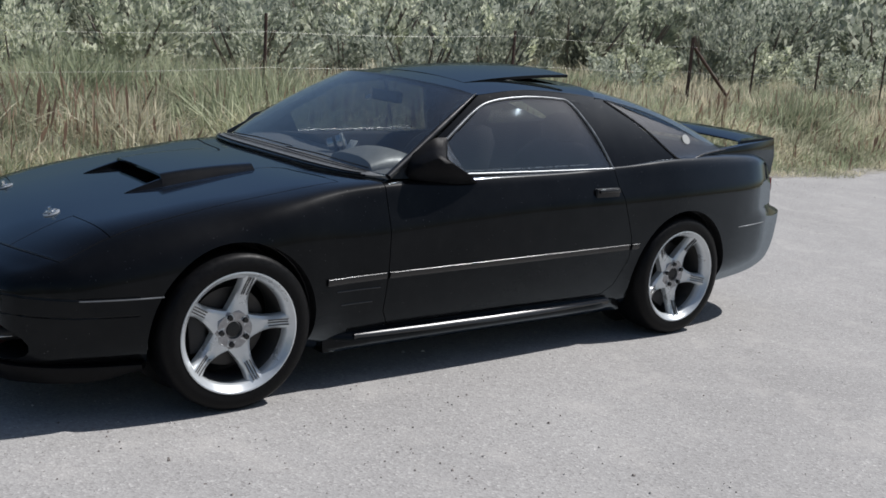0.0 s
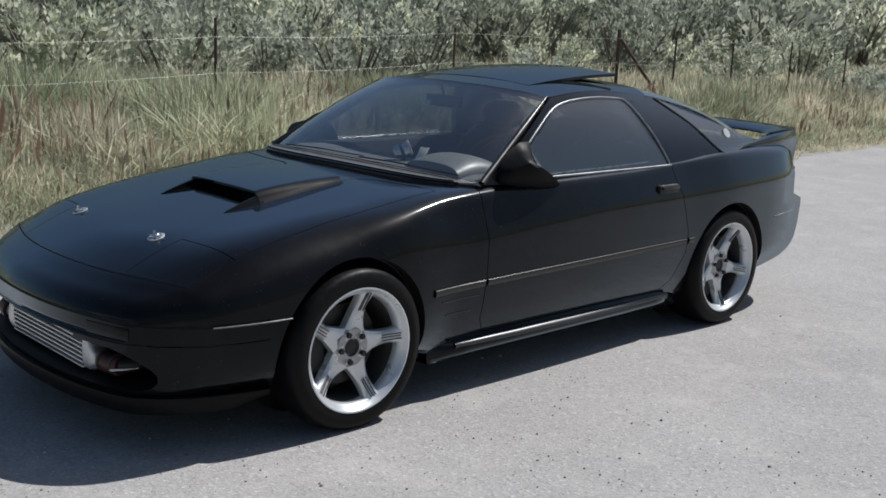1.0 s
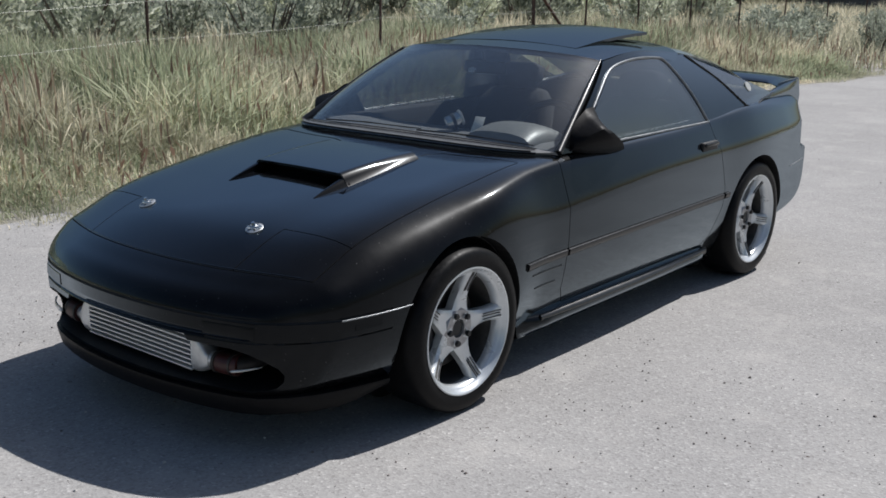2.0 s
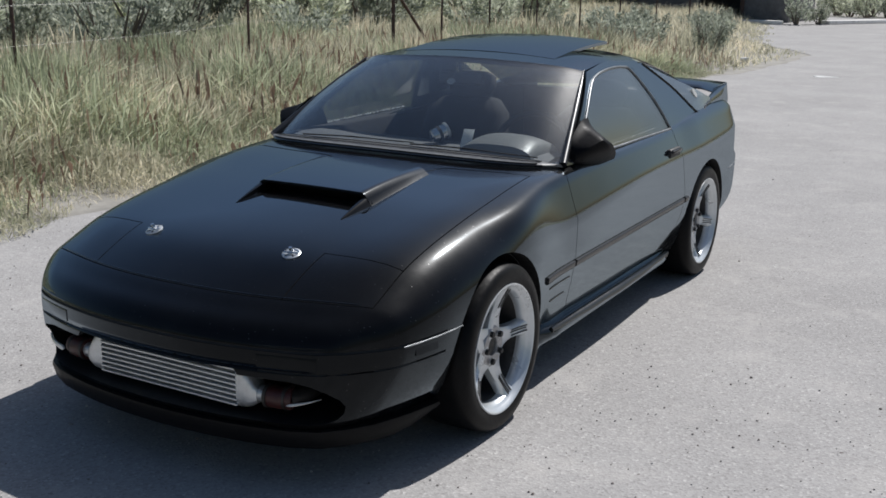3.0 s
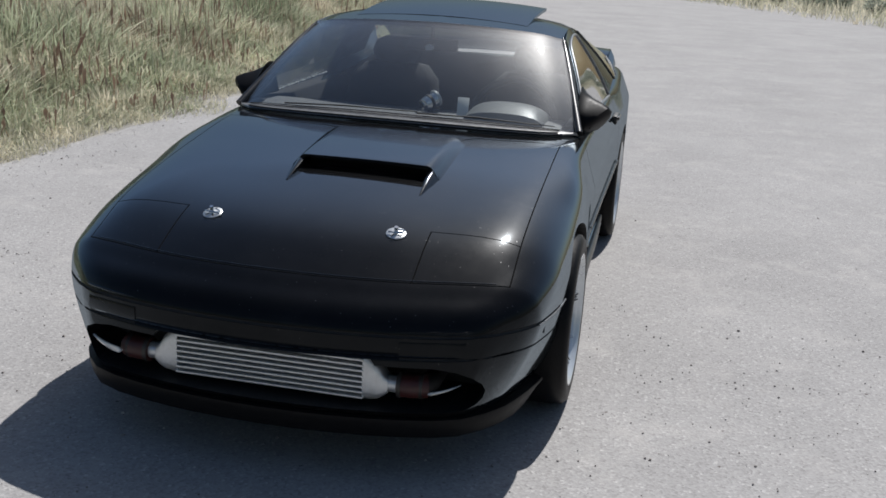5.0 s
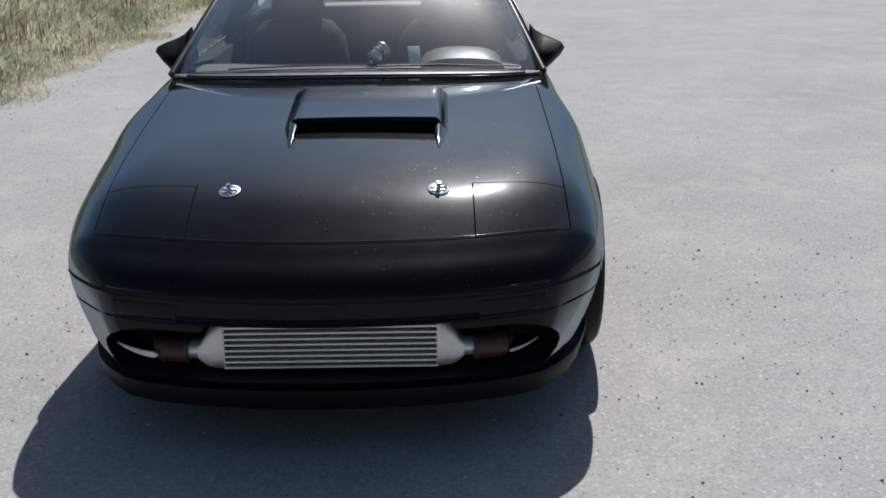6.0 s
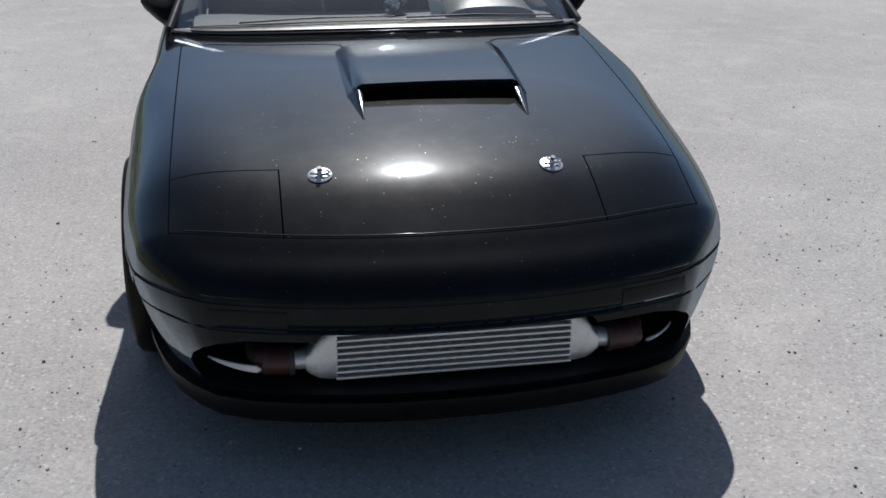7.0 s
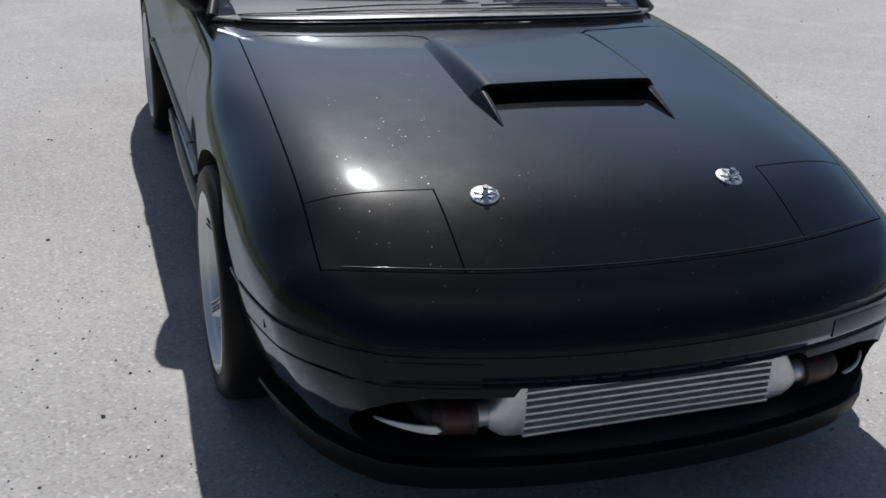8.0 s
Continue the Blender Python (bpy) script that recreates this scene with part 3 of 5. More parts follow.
def roof_rows(n):
    a, b, c = full(WS_TOP), full(ROOF_MID), full(ROOF_REAR)
    cols = [catmull([p, q, r], n) for p, q, r in zip(a, b, c)]
    return [[col[i] for col in cols] for i in range(2 * n + 1)]


sheet("roof", roof_rows(6), 0.025, PAINT, flip=True)
HATCH = [(0.60, 2.78, 0.925), (0.52, 2.93, 0.925), (0.36, 3.02, 0.928), (0.18, 3.06, 0.930), (0.0, 3.07, 0.931)]
sheet("hatch_glass", between(full(ROOF_REAR), full(HATCH), 10, (0, 0.0, 0.035)), 0.006, DARKGLASS, "dark tinted sloping hatch glass", flip=True)


def rail(y):
    """The roof rail: x and z over y."""
    return spline([(0.685, 0.715, 0.832), (1.225, 0.562, 1.160), (1.50, 0.555, 1.186), (1.98, 0.535, 1.158), (2.40, 0.568, 1.045), (2.78, 0.60, 0.925)], y)


def flank(y, z):
    """The outer skin of the greenhouse at (y, z): x."""
    rx, rz = spline([(1.0, 0.575, 1.165), (1.50, 0.555, 1.186), (1.98, 0.535, 1.160), (2.43, 0.520, 1.15), (2.80, 0.52, 1.15)], y)
    bx, bz = spline([(0.6, 0.722, 0.832), (1.5, 0.728, 0.838), (2.0, 0.743, 0.845), (2.43, 0.740, 0.872), (2.85, 0.70, 0.892)], y)
    t = (z - bz) / (rz - bz)
    return bx + (rx - bx) * t + 0.018 * 4 * t * (1 - t)


def flank_sheet(name, lower, upper, n, depth, material, label="", out=0.0, parent=None):
    """A panel of the greenhouse's side between two lines of (y, z)."""
    for s in (1, -1):
        rows = []
        a = catmull([(0, y, z) for y, z in lower], 4)
        b = catmull([(0, y, z) for y, z in upper], 4)
        for i in range(n + 1):
            t = i / n
            r = []
            for p, q in zip(a, b):
                y, z = p.y + (q.y - p.y) * t, p.z + (q.z - p.z) * t
                r.append((s * (flank(y, z) + out), y, z))
            rows.append(r)
        sheet(name, rows, depth, material, label, flip=(s < 0))


# side window, its surround, the broad rear pillar and the quarter glass
flank_sheet("side_window", [(0.80, 0.842), (1.2, 0.842), (1.6, 0.842), (1.93, 0.845)], [(1.03, 1.005), (1.24, 1.122), (1.50, 1.154), (1.765, 1.140)], 6, 0.005, DARKGLASS, "dark tinted door window")
flank_sheet("a_pillar", [(0.69, 0.832), (0.80, 0.835), (0.80, 0.842)], [(1.225, 1.160), (1.25, 1.145), (1.24, 1.124)], 8, 0.03, PAINT)
flank_sheet("roof_rail", [(1.24, 1.122), (1.50, 1.154), (1.77, 1.140), (1.90, 1.125)], [(1.225, 1.160), (1.50, 1.187), (1.80, 1.176), (1.98, 1.159)], 3, 0.03, PAINT)
flank_sheet("rear_pillar", [(1.93, 0.842), (2.10, 0.852), (2.30, 0.865), (2.42, 0.872)], [(1.765, 1.142), (1.86, 1.130), (1.95, 1.150), (2.03, 1.150)], 8, 0.03, PAINT)
flank_sheet("quarter_window", [(2.42, 0.872), (2.55, 0.892), (2.70, 0.905), (2.80, 0.915)], [(2.03, 1.148), (2.06, 1.140), (2.10, 1.128), (2.14, 1.115)], 8, 0.005, DARKGLASS, "dark tinted quarter window")


# -- wheels
def wheel_parts(parent):
    """A wheel at the origin, its face towards +x."""
    tyre = [(-0.112, 0.230), (-0.118, 0.252), (-0.114, 0.280), (-0.100, 0.295), (-0.06, 0.300), (0.06, 0.300), (0.100, 0.295), (0.114, 0.280), (0.118, 0.252), (0.112, 0.230), (0.09, 0.220), (-0.09, 0.220)]
    w = new("wheel")
    w.parent = parent
    part("tyre", lathe(tyre, 64), RUBBER, w, "black low-profile tyre")
    rim = [(0.040, 0.205), (0.040, 0.231), (0.108, 0.2325), (0.115, 0.231), (0.116, 0.227), (0.113, 0.222), (0.102, 0.217), (0.096, 0.210), (0.090, 0.204), (0.060, 0.200)]
    part("rim", lathe(rim, 72), WHITE, w, "polished silver rim lip")
    barrel = [(-0.105, 0.214), (-0.105, 0.231), (0.042, 0.231), (0.058, 0.199), (-0.05, 0.192)]
    part("barrel", lathe(barrel, 64), BARREL, w, "dark grey inner barrel")
    for k in range(5):
        rows = []
        for i in range(9):
            t = i / 8
            r = 0.040 + 0.172 * t
            half = 0.0205 + 0.040 * (1 - t) ** 2.4 + 0.015 * t ** 5
            x = 0.060 + 0.030 * t - 0.018 * math.sin(math.pi * t)
            ring = [(x - 0.03, -half), (x, -half * 0.96), (x + 0.009, -half * 0.55), (x + 0.003, 0), (x + 0.009, half * 0.55), (x, half * 0.96), (x - 0.03, half)]
            rows.append([(a, r, b) for a, b in ring])
        bm, _ = grid(rows, close_u=True)
        bmesh.ops.rotate(bm, matrix=Matrix.Rotation(radians(72 * k), 3, "X"), verts=bm.verts, cent=(0, 0, 0))
        bmesh.ops.recalc_face_normals(bm, faces=bm.faces)
        spoke = part("spoke", bm, WHITE, w, smooth=50)
        bm = bmesh.new()
        for b in (-0.0105, 0.0, 0.0105):
            tube(bm, [(0.066 + 0.030 * t - 0.018 * math.sin(math.pi * t) + (0.0035 if b else 0.0), 0.040 + 0.172 * t, b) for t in (0.56, 0.70, 0.84, 0.97)], 0.0022, 5)
        bmesh.ops.rotate(bm, matrix=Matrix.Rotation(radians(72 * k), 3, "X"), verts=bm.verts, cent=(0, 0, 0))
        part("spoke_groove", bm, BARREL, spoke)
    hub = [(0.02, 0.0), (0.02, 0.078), (0.058, 0.076), (0.066, 0.068), (0.064, 0.034), (0.050, 0.031), (0.048, 0.0)]
    part("hub", lathe(hub, 40), HUBFACE, w, "dull machined hub face")
    for k in range(5):
        bm = bmesh.new()
        a = radians(72 * k + 36)
        bmesh.ops.create_cone(bm, cap_ends=True, segments=6, radius1=0.0115, radius2=0.010, depth=0.016, matrix=pose(0.070, 0.054 * math.cos(a), 0.054 * math.sin(a), 0, 90, 0))
        part("wheel_nut", bm, BLACK, w)
    cap = [(0.045, 0.0), (0.045, 0.028), (0.058, 0.027), (0.062, 0.0)]
    part("centre_cap", lathe(cap, 24), BLACK, w)
    disc = [(-0.02, 0.05), (-0.02, 0.150), (0.004, 0.150), (0.004, 0.05)]
    part("brake_disc", lathe(disc, 48), BRAKE, w)
    cal = bmesh.new()
    box(cal, (-0.045, -0.165, -0.075), (0.03, -0.095, 0.075), 0.012)
    part("brake_caliper", cal, BLACK, w)
    return w


first = wheel_parts(car)
first.matrix_basis = pose(0.712, 0.0, 0.300, 5)
for x, y, turn in ((0.695, 2.43, 60), (-0.712, 0.0, 8), (-0.695, 2.43, 33)):
    w = copy_thing(first, pose(x, y, 0.300, turn, 0, 0 if x > 0 else 180))


# black liners in the wheel arches
for y in (0.0, 2.43):
    for s in (1, -1):
        rows = []
        for k in range(25):
            a = radians(-8 + 196 * k / 24)
            rows.append([(s * x, y + 0.325 * math.cos(a), 0.306 + 0.325 * math.sin(a)) for x in (0.50, 0.76)])
        bm, _ = grid(rows)
        part("arch_liner", thick(bm, 0.004), BLACK, car)
        bm = bmesh.new()
        bmesh.ops.create_cone(bm, cap_ends=True, segments=40, radius1=0.325, radius2=0.325, depth=0.006, matrix=pose(s * 0.503, y, 0.306, 0, 90, 0))
        part("arch_wall", bm, BLACK, car)


# -- rear spoiler
def wing():
    rows = []
    for k in range(41):
        x = -0.645 + 1.29 * k / 40
        u = abs(x) / 0.645
        y0 = 3.06 + 0.12 * (1 - u ** 2) - 0.10 * max(0, u - 0.85) / 0.15
        y1 = 3.27 + 0.10 * (1 - u ** 2)
        zt = 0.968 + 0.006 * (1 - u * u)
        th = 0.024
        rows.append([(x, y0, zt - 0.028), (x, y0 + 0.03, zt - 0.012), (x, (y0 + y1) / 2, zt - 0.003), (x, y1 - 0.01, zt + 0.004), (x, y1, zt), (x, y1 - 0.004, zt - th), (x, (y0 + y1) / 2, zt - th - 0.008), (x, y0 + 0.01, zt - 0.036)])
    bm, vs = grid(rows, close_u=True)
    bm.faces.new(vs[0])
    bm.faces.new(vs[-1])
    bmesh.ops.recalc_face_normals(bm, faces=bm.faces)
    return bm


spoiler = part("spoiler", wing(), PAINT, car, "raised black rear wing over the hatch")
for s in (1, -1):
    rows = []
    for k in range(23):
        t = k / 22
        y = 2.50 + 0.775 * t
        x = spline([(2.50, 0.705), (2.80, 0.682), (3.05, 0.660), (3.28, 0.625)], y)[0]
        base = top_point(s * min(x, 0.60), min(y, 3.30))[0].z - 0.035 - 0.05 * max(0, t - 0.8)
        top_z = spline([(2.50, 0.893), (2.70, 0.916), (2.95, 0.943), (3.28, 0.971)], y)[0]
        w = 0.032 * min(1, 0.20 + 1.2 * t)
        ring = [(x + w * 0.7, base), (x + w, (base + top_z) / 2), (x + w * 0.6, top_z - 0.006), (x, top_z), (x - w * 0.8, top_z - 0.008), (x - w, base)]
        rows.append([(s * a, y, b) for a, b in ring])
    bm, vs = grid(rows, close_u=True)
    bm.faces.new(vs[0])
    bm.faces.new(vs[-1])
    bmesh.ops.recalc_face_normals(bm, faces=bm.faces)
    part("pylon", bm, PAINT, spoiler)


# -- hood scoop, set to one side
def scoop():
    """A shallow raised lid that melts into the hood along both flanks."""
    def top_z(y):
        return spline([(-0.10, 0.807), (-0.075, 0.8115), (0.05, 0.827), (0.20, 0.839), (0.34, 0.846)], y)[0]
    rows = []
    for k in range(23):
        y = -0.098 + 0.386 * k / 22
        t = k / 22
        xl, xr = 0.312 + 0.004 * t, -0.165 - 0.004 * t
        spread = 0.030 + 0.006 * t
        r = []
        left = [xl + spread * (1 - q / 4) - 0.020 * q / 4 for q in range(0, 9)]
        right = [xr - spread * (1 - q / 4) + 0.020 * q / 4 for q in range(8, -1, -1)]
        inner = [left[-1] + (right[0] - left[-1]) * q / 6 for q in range(1, 6)]
        for x in left + inner + right:
            u = min((xl + spread - x), (x - xr + spread)) / (spread + 0.018)
            u = min(1, max(0, u))
            w = u * u * (3 - 2 * u)
            h = top_point(x, y)[0].z - 0.004
            crown = 0.003 * (1 - ((x - (xl + xr) / 2) / 0.24) ** 2)
            r.append((x, y, max(h, h + (top_z(y) + crown - h) * w)))
        rows.append(r)
    bm, _ = grid(rows)
    bm.normal_update()
    if bm.faces[:][8].normal.z < 0:
        bmesh.ops.reverse_faces(bm, faces=bm.faces)
    return thick(bm, 0.010)


part("hood_scoop", scoop(), PAINT, hood, "raised intake scoop with an open mouth", smooth=60)
for xa, xb in ((0.312, 0.294), (-0.165, -0.147)):
    s = 1 if xa > 0 else -1
    rows = []
    for k in range(13):
        t = k / 12
        y = -0.240 + 0.155 * t
        b = top_point(xa, y)[0].z
        h = 0.002 + 0.027 * t ** 0.85
        w = 0.003 + 0.011 * t
        c = xa + (xb - xa) * 0.5
        rows.append([(c + s * (w + 0.016 * t + 0.004), y, b - 0.003), (c + s * (w + 0.005 * t), y, b + h * 0.45), (c + s * w * 0.8, y, b + h * 0.85), (c, y, b + h), (c - s * w * 0.8, y, b + h * 0.85), (c - s * w, y, b - 0.003)])
    bm, vs = grid(rows, close_u=True)
    bm.faces.new(vs[0])
    bm.faces.new(vs[-1])
    bmesh.ops.recalc_face_normals(bm, faces=bm.faces)
    part("scoop_cheek", bm, PAINT, hood, smooth=60)
bm = bmesh.new()
box(bm, (-0.15, -0.02, 0.745), (0.30, -0.01, 0.815))
part("scoop_screen", bm, BLACK, hood)

# -- rolled lip along the hood's front seam
bm = bmesh.new()
pts = [top_point(x, bowed(-0.727, x))[0] + Vector((0, 0, -0.0012)) for x in [-0.63 + 1.26 * k / 30 for k in range(31)]]
tube(bm, pts, 0.0026, 8)
part("hood_lip", bm, PAINT, hood, "rolled front lip", smooth=80)

# -- hood pins
for x in (0.299, -0.297):
    p, n = top_point(x, -0.511)
    turn = Matrix.Translation(p) @ n.to_track_quat("Z", "Y").to_matrix().to_4x4()
    plate = lathe([(0.0, 0.0), (0.0, 0.030), (0.003, 0.031), (0.005, 0.028), (0.005, 0.0)], 32)
    bmesh.ops.transform(plate, matrix=turn @ pose(0, 0, 0, 0, -90, 0), verts=plate.verts)
    pin = part("hood_pin", plate, ALLOY, hood, "satin metal hood pin with its scuff plate")
    for k in range(5):
        a = radians(72 * k + 20)
        bm = bmesh.new()
        tube(bm, [turn @ Vector((q * math.cos(a), q * math.sin(a), 0.0052)) for q in (0.012, 0.025)], 0.0030, 6, squash=0.4)
        part("slot", bm, BLACK, pin)
    bm = bmesh.new()
    bmesh.ops.create_cone(bm, cap_ends=True, segments=16, radius1=0.007, radius2=0.006, depth=0.026, matrix=turn @ pose(0, 0, 0.013))
    part("stud", bm, CHROME, pin)
    bm = bmesh.new()
    tube(bm, [turn @ Vector(q) for q in ((-0.024, -0.006, 0.010), (0.0, -0.008, 0.011), (0.022, -0.004, 0.010), (0.026, 0.004, 0.010), (0.018, 0.008, 0.011), (-0.004, 0.008, 0.012))], 0.0024, 6)
    part("clip", bm, CHROME, pin)

# -- sunroof, tilted open at its rear
roof_ob = next(o for o in car.children if o.name == "roof")
hole = prism([(-0.385, 1.30), (0.385, 1.30), (0.385, 1.88), (-0.385, 1.88)], "z", 1.0, 1.4)
cut = boolean(roof_ob.data.copy(), hole, "DIFFERENCE")
cut.shade_smooth()
cut.set_sharp_from_angle(angle=radians(30))
roof_ob.data = cut
rows = []
for i in range(13):
    t = i / 12
    r = []
    for j in range(17):
        x = -0.395 + 0.79 * j / 16
        u = abs(x) / 0.395
        y = 1.285 + 0.635 * t
        z = 1.2315 - 0.020 * u ** 2 + 0.052 * t - 0.010 * (2 * t - 1) ** 2
        r.append((x, y, z))
    rows.append(r)
bm, _ = grid(rows)
part("sunroof", thick(bm, 0.014), PAINT, car, "tilted-open black sunroof panel")

# -- door mirrors, handles, mouldings and sills
for s, d in ((1, door_l), (-1, door_r)):
    rings = []
    outline = [(0.690, 0.992), (0.712, 0.968), (0.745, 0.951), (0.785, 0.938), (0.812, 0.925), (0.825, 0.905), (0.818, 0.875), (0.798, 0.842), (0.772, 0.812), (0.738, 0.798), (0.690, 0.805)]
    for k in range(11):
        t = k / 10
        g = min(1, 0.26 + 0.90 * t ** 0.62)
        ring = []
        for a, b in outline:
            back = 1.085 - (0.6 + 1.4 * min(1, (a - 0.69) / 0.13)) * (b - 0.822)
            ring.append((s * (0.70 + (a - 0.70) * g), 0.775 + (back - 0.775) * t, 0.842 + (b - 0.842) * g))
        rings.append(ring)
    bm, vs = grid(rings, close_u=True)
    bm.faces.new(vs[0])
    bm.faces.new(vs[-1])
    bmesh.ops.recalc_face_normals(bm, faces=bm.faces)
    mirror = part("door_mirror", bm, SATIN, d, "satin black door mirror housing")
    bm = bmesh.new()
    face = []
    for a, b in outline:
        a, b = 0.755 + (a - 0.755) * 0.8, 0.885 + (b - 0.885) * 0.8
        face.append((s * a, 1.089 - (0.6 + 1.4 * min(1, (a - 0.69) / 0.13)) * (b - 0.822), b))
    bm.faces.new([bm.verts.new(q) for q in face])
    bm = thick(bm, 0.003)
    part("mirror_glass", bm, CHROME, mirror)
    # handle in a recess
    p, n = side_point(1.865, 0.742, s)
    bm = bmesh.new()
    box(bm, (p.x - 0.012, 1.79, 0.722), (p.x + 0.006 * s + 0.006, 1.94, 0.764), 0.006)
    part("handle_recess", bm, BLACK, d)
    bm = bmesh.new()
    box(bm, (p.x - 0.005, 1.80, 0.744), (p.x + 0.012 * s + 0.012, 1.93, 0.760), 0.005)
    part("handle", bm, TRIM, d)
    for nm, ya, yb, host in (("fender_moulding", 0.37, 0.648, car), ("door_moulding", 0.664, 2.03, d), ("quarter_moulding", 2.052, 2.098, car)):
        rows = []
        for k in range(25):
            y = ya + (yb - ya) * k / 24
            z = 0.458 + 0.026 * (y - 0.40) / 1.69
            pa, pc = (side_point(y, z + dz, s)[0] for dz in (0.007, -0.022))
            ring = [pa + Vector((-0.004 * s, 0, 0.002)), pa + Vector((0.0075 * s, 0, 0.0)), pa + Vector((0.010 * s, 0, -0.003)), pc + Vector((0.009 * s, 0, 0.004)), pc + Vector((-0.004 * s, 0, -0.002))]
            rows.append(ring)
        bm, vs = grid(rows, close_u=True)
        bm.faces.new(vs[0])
        bm.faces.new(vs[-1])
        bmesh.ops.recalc_face_normals(bm, faces=bm.faces)
        part(nm, bm, TRIM, host, smooth=80)
    for dz, ya, yb in ((-0.052, 0.42, 0.63), (-0.110, 0.45, 0.60)):
        bm = bmesh.new()
        tube(bm, [side_point(y, 0.46 + dz, s)[0] for y in (ya, (ya + yb) / 2, yb)], 0.0032, 8)
        part("fender_vent", bm, SILL, car)
    # sill
    rows = []
    for k in range(33):
        y = 0.40 + 1.68 * k / 32
        grow = min(1, k / 3, (32 - k) / 3)
        x = 0.742 - 0.012 * k / 32
        ring = [(x - 0.09, 0.225), (x + 0.012 * grow, 0.222), (x + 0.030 * grow, 0.206), (x + 0.038 * grow, 0.192), (x + 0.032 * grow, 0.172), (x + 0.006, 0.150), (x - 0.09, 0.146)]
        rows.append([(s * a, y, b) for a, b in ring])
    bm, vs = grid(rows, close_u=True)
    bm.faces.new(vs[0])
    bm.faces.new(vs[-1])
    bmesh.ops.recalc_face_normals(bm, faces=bm.faces)
    part("side_skirt", bm, PAINT, car, "glossy black side skirt", smooth=70)
    rows = []
    for k in range(29):
        y = 0.53 + 1.45 * k / 28
        x = 0.742 - 0.012 * (y - 0.40) / 1.68 + 0.030
        wave = 0.0012 * math.sin(7 * y + 0.8) + 0.0008 * math.sin(19 * y)
        full_w = min(1, 0.35 + 0.65 * math.sin(math.pi * min(1, max(0, (k + 1) / 30))) ** 0.7)
        arc = []
        for q in range(9):
            a = radians(20 + 62 * q / 8)
            arc.append((0.030 * full_w * math.sin(a) - 0.012, 0.2215 + 0.030 * full_w * (math.cos(a) - 1) + wave * math.sin(a)))
        rows.append([(s * (x - 0.020), y, 0.215)] + [(s * (x + a), y, b) for a, b in arc] + [(s * (x - 0.002), y, 0.190)])
    bm, vs = grid(rows, close_u=True)
    bm.faces.new(vs[0])
    bm.faces.new(vs[-1])
    bmesh.ops.recalc_face_normals(bm, faces=bm.faces)
    part("sill_strip", bm, SILL, car, "satin black rounded sill edge", smooth=80)
    # window trims
    for nm, line, r in (("belt_trim", [(0.79, 0.842), (1.2, 0.841), (1.6, 0.842), (1.94, 0.846)], 0.006),
                        ("window_trim", [(0.80, 0.846), (1.03, 1.007), (1.21, 1.112), (1.30, 1.138), (1.50, 1.156), (1.70, 1.150), (1.768, 1.138), (1.86, 1.02), (1.935, 0.846)], 0.006),
                        ("quarter_trim", [(2.03, 1.146), (2.22, 1.03), (2.42, 0.874), (2.60, 0.900), (2.80, 0.918)], 0.005)):
        pts = [Vector((s * (flank(p.y, p.z) + 0.002), p.y, p.z)) for p in catmull([(0, y, z) for y, z in line], 5)]
        bm = bmesh.new()
        tube(bm, pts, r, 8)
        part(nm, bm, TRIM if nm == "quarter_trim" else BRIGHT, car, smooth=80)
    pts = [a.lerp(b, t / 10) + Vector((0.004 * s, -0.004, 0.006)) for a, b in [(Vector((s * 0.715, 0.685, 0.832)), Vector((s * 0.562, 1.225, 1.160)))] for t in range(11)]
    bm = bmesh.new()
    tube(bm, pts, [0.015] * 7 + [0.013, 0.010, 0.006, 0.002], 12)
    part("pillar_trim", bm, SILL, car, "glossy black windscreen pillar strip", smooth=80)
    # sticker on the quarter glass
    if s > 0:
        bm = bmesh.new()
        x = flank(2.50, 0.972) + 0.004
        bmesh.ops.create_cone(bm, cap_ends=True, segments=28, radius1=0.026, radius2=0.026, depth=0.003, matrix=pose(x, 2.50, 0.972, 0, 60, 0))
        part("sticker", bm, PALE, car, "round pale sticker")

# -- cowl and wipers
COWL_LOW = [(0.695, 0.650, 0.838), (0.60, 0.566, 0.841), (0.40, 0.520, 0.844), (0.20, 0.505, 0.846), (0.0, 0.501, 0.847)]
cw_a = [Vector((p.x, p.y - 0.003, p.z + 0.003)) for p in full(WS_LOW)]
cw_b = [Vector((p.x, p.y, p.z + 0.002)) for p in full(COWL_LOW)]
cowl = sheet("cowl", between(cw_b, cw_a, 4, (0, 0, 0.004)), 0.01, COWL, "faded grey cowl panel below the windscreen", flip=True)
for t, r in ((0.10, 0.0030), (0.48, 0.0018), (0.72, 0.0018)):
    bm = bmesh.new()
    pts = [a.lerp(b, t) + Vector((0, 0, 0.003 + 0.004 * 4 * t * (1 - t))) for a, b in zip(cw_b, cw_a)]
    tube(bm, pts[3:-3], r, 6)
    part("cowl_slot", bm, BLACK, cowl)
bm = bmesh.new()
tube(bm, [p + Vector((0, -0.003, -0.002)) for p in cw_b[2:-2]], 0.0042, 8)
part("cowl_lip", bm, PAINT, cowl, "rolled painted lip along the cowl", smooth=80)


def ws_point(x, t):
    """A place on the windscreen: x across, t from its foot to its head."""
    j = min(range(len(low)), key=lambda i: abs(low[i].lerp(top[i], t).x - x))
    w = 4 * t * (1 - t)
    return low[j].lerp(top[j], t) + Vector((0, -0.012, 0.018)) * w


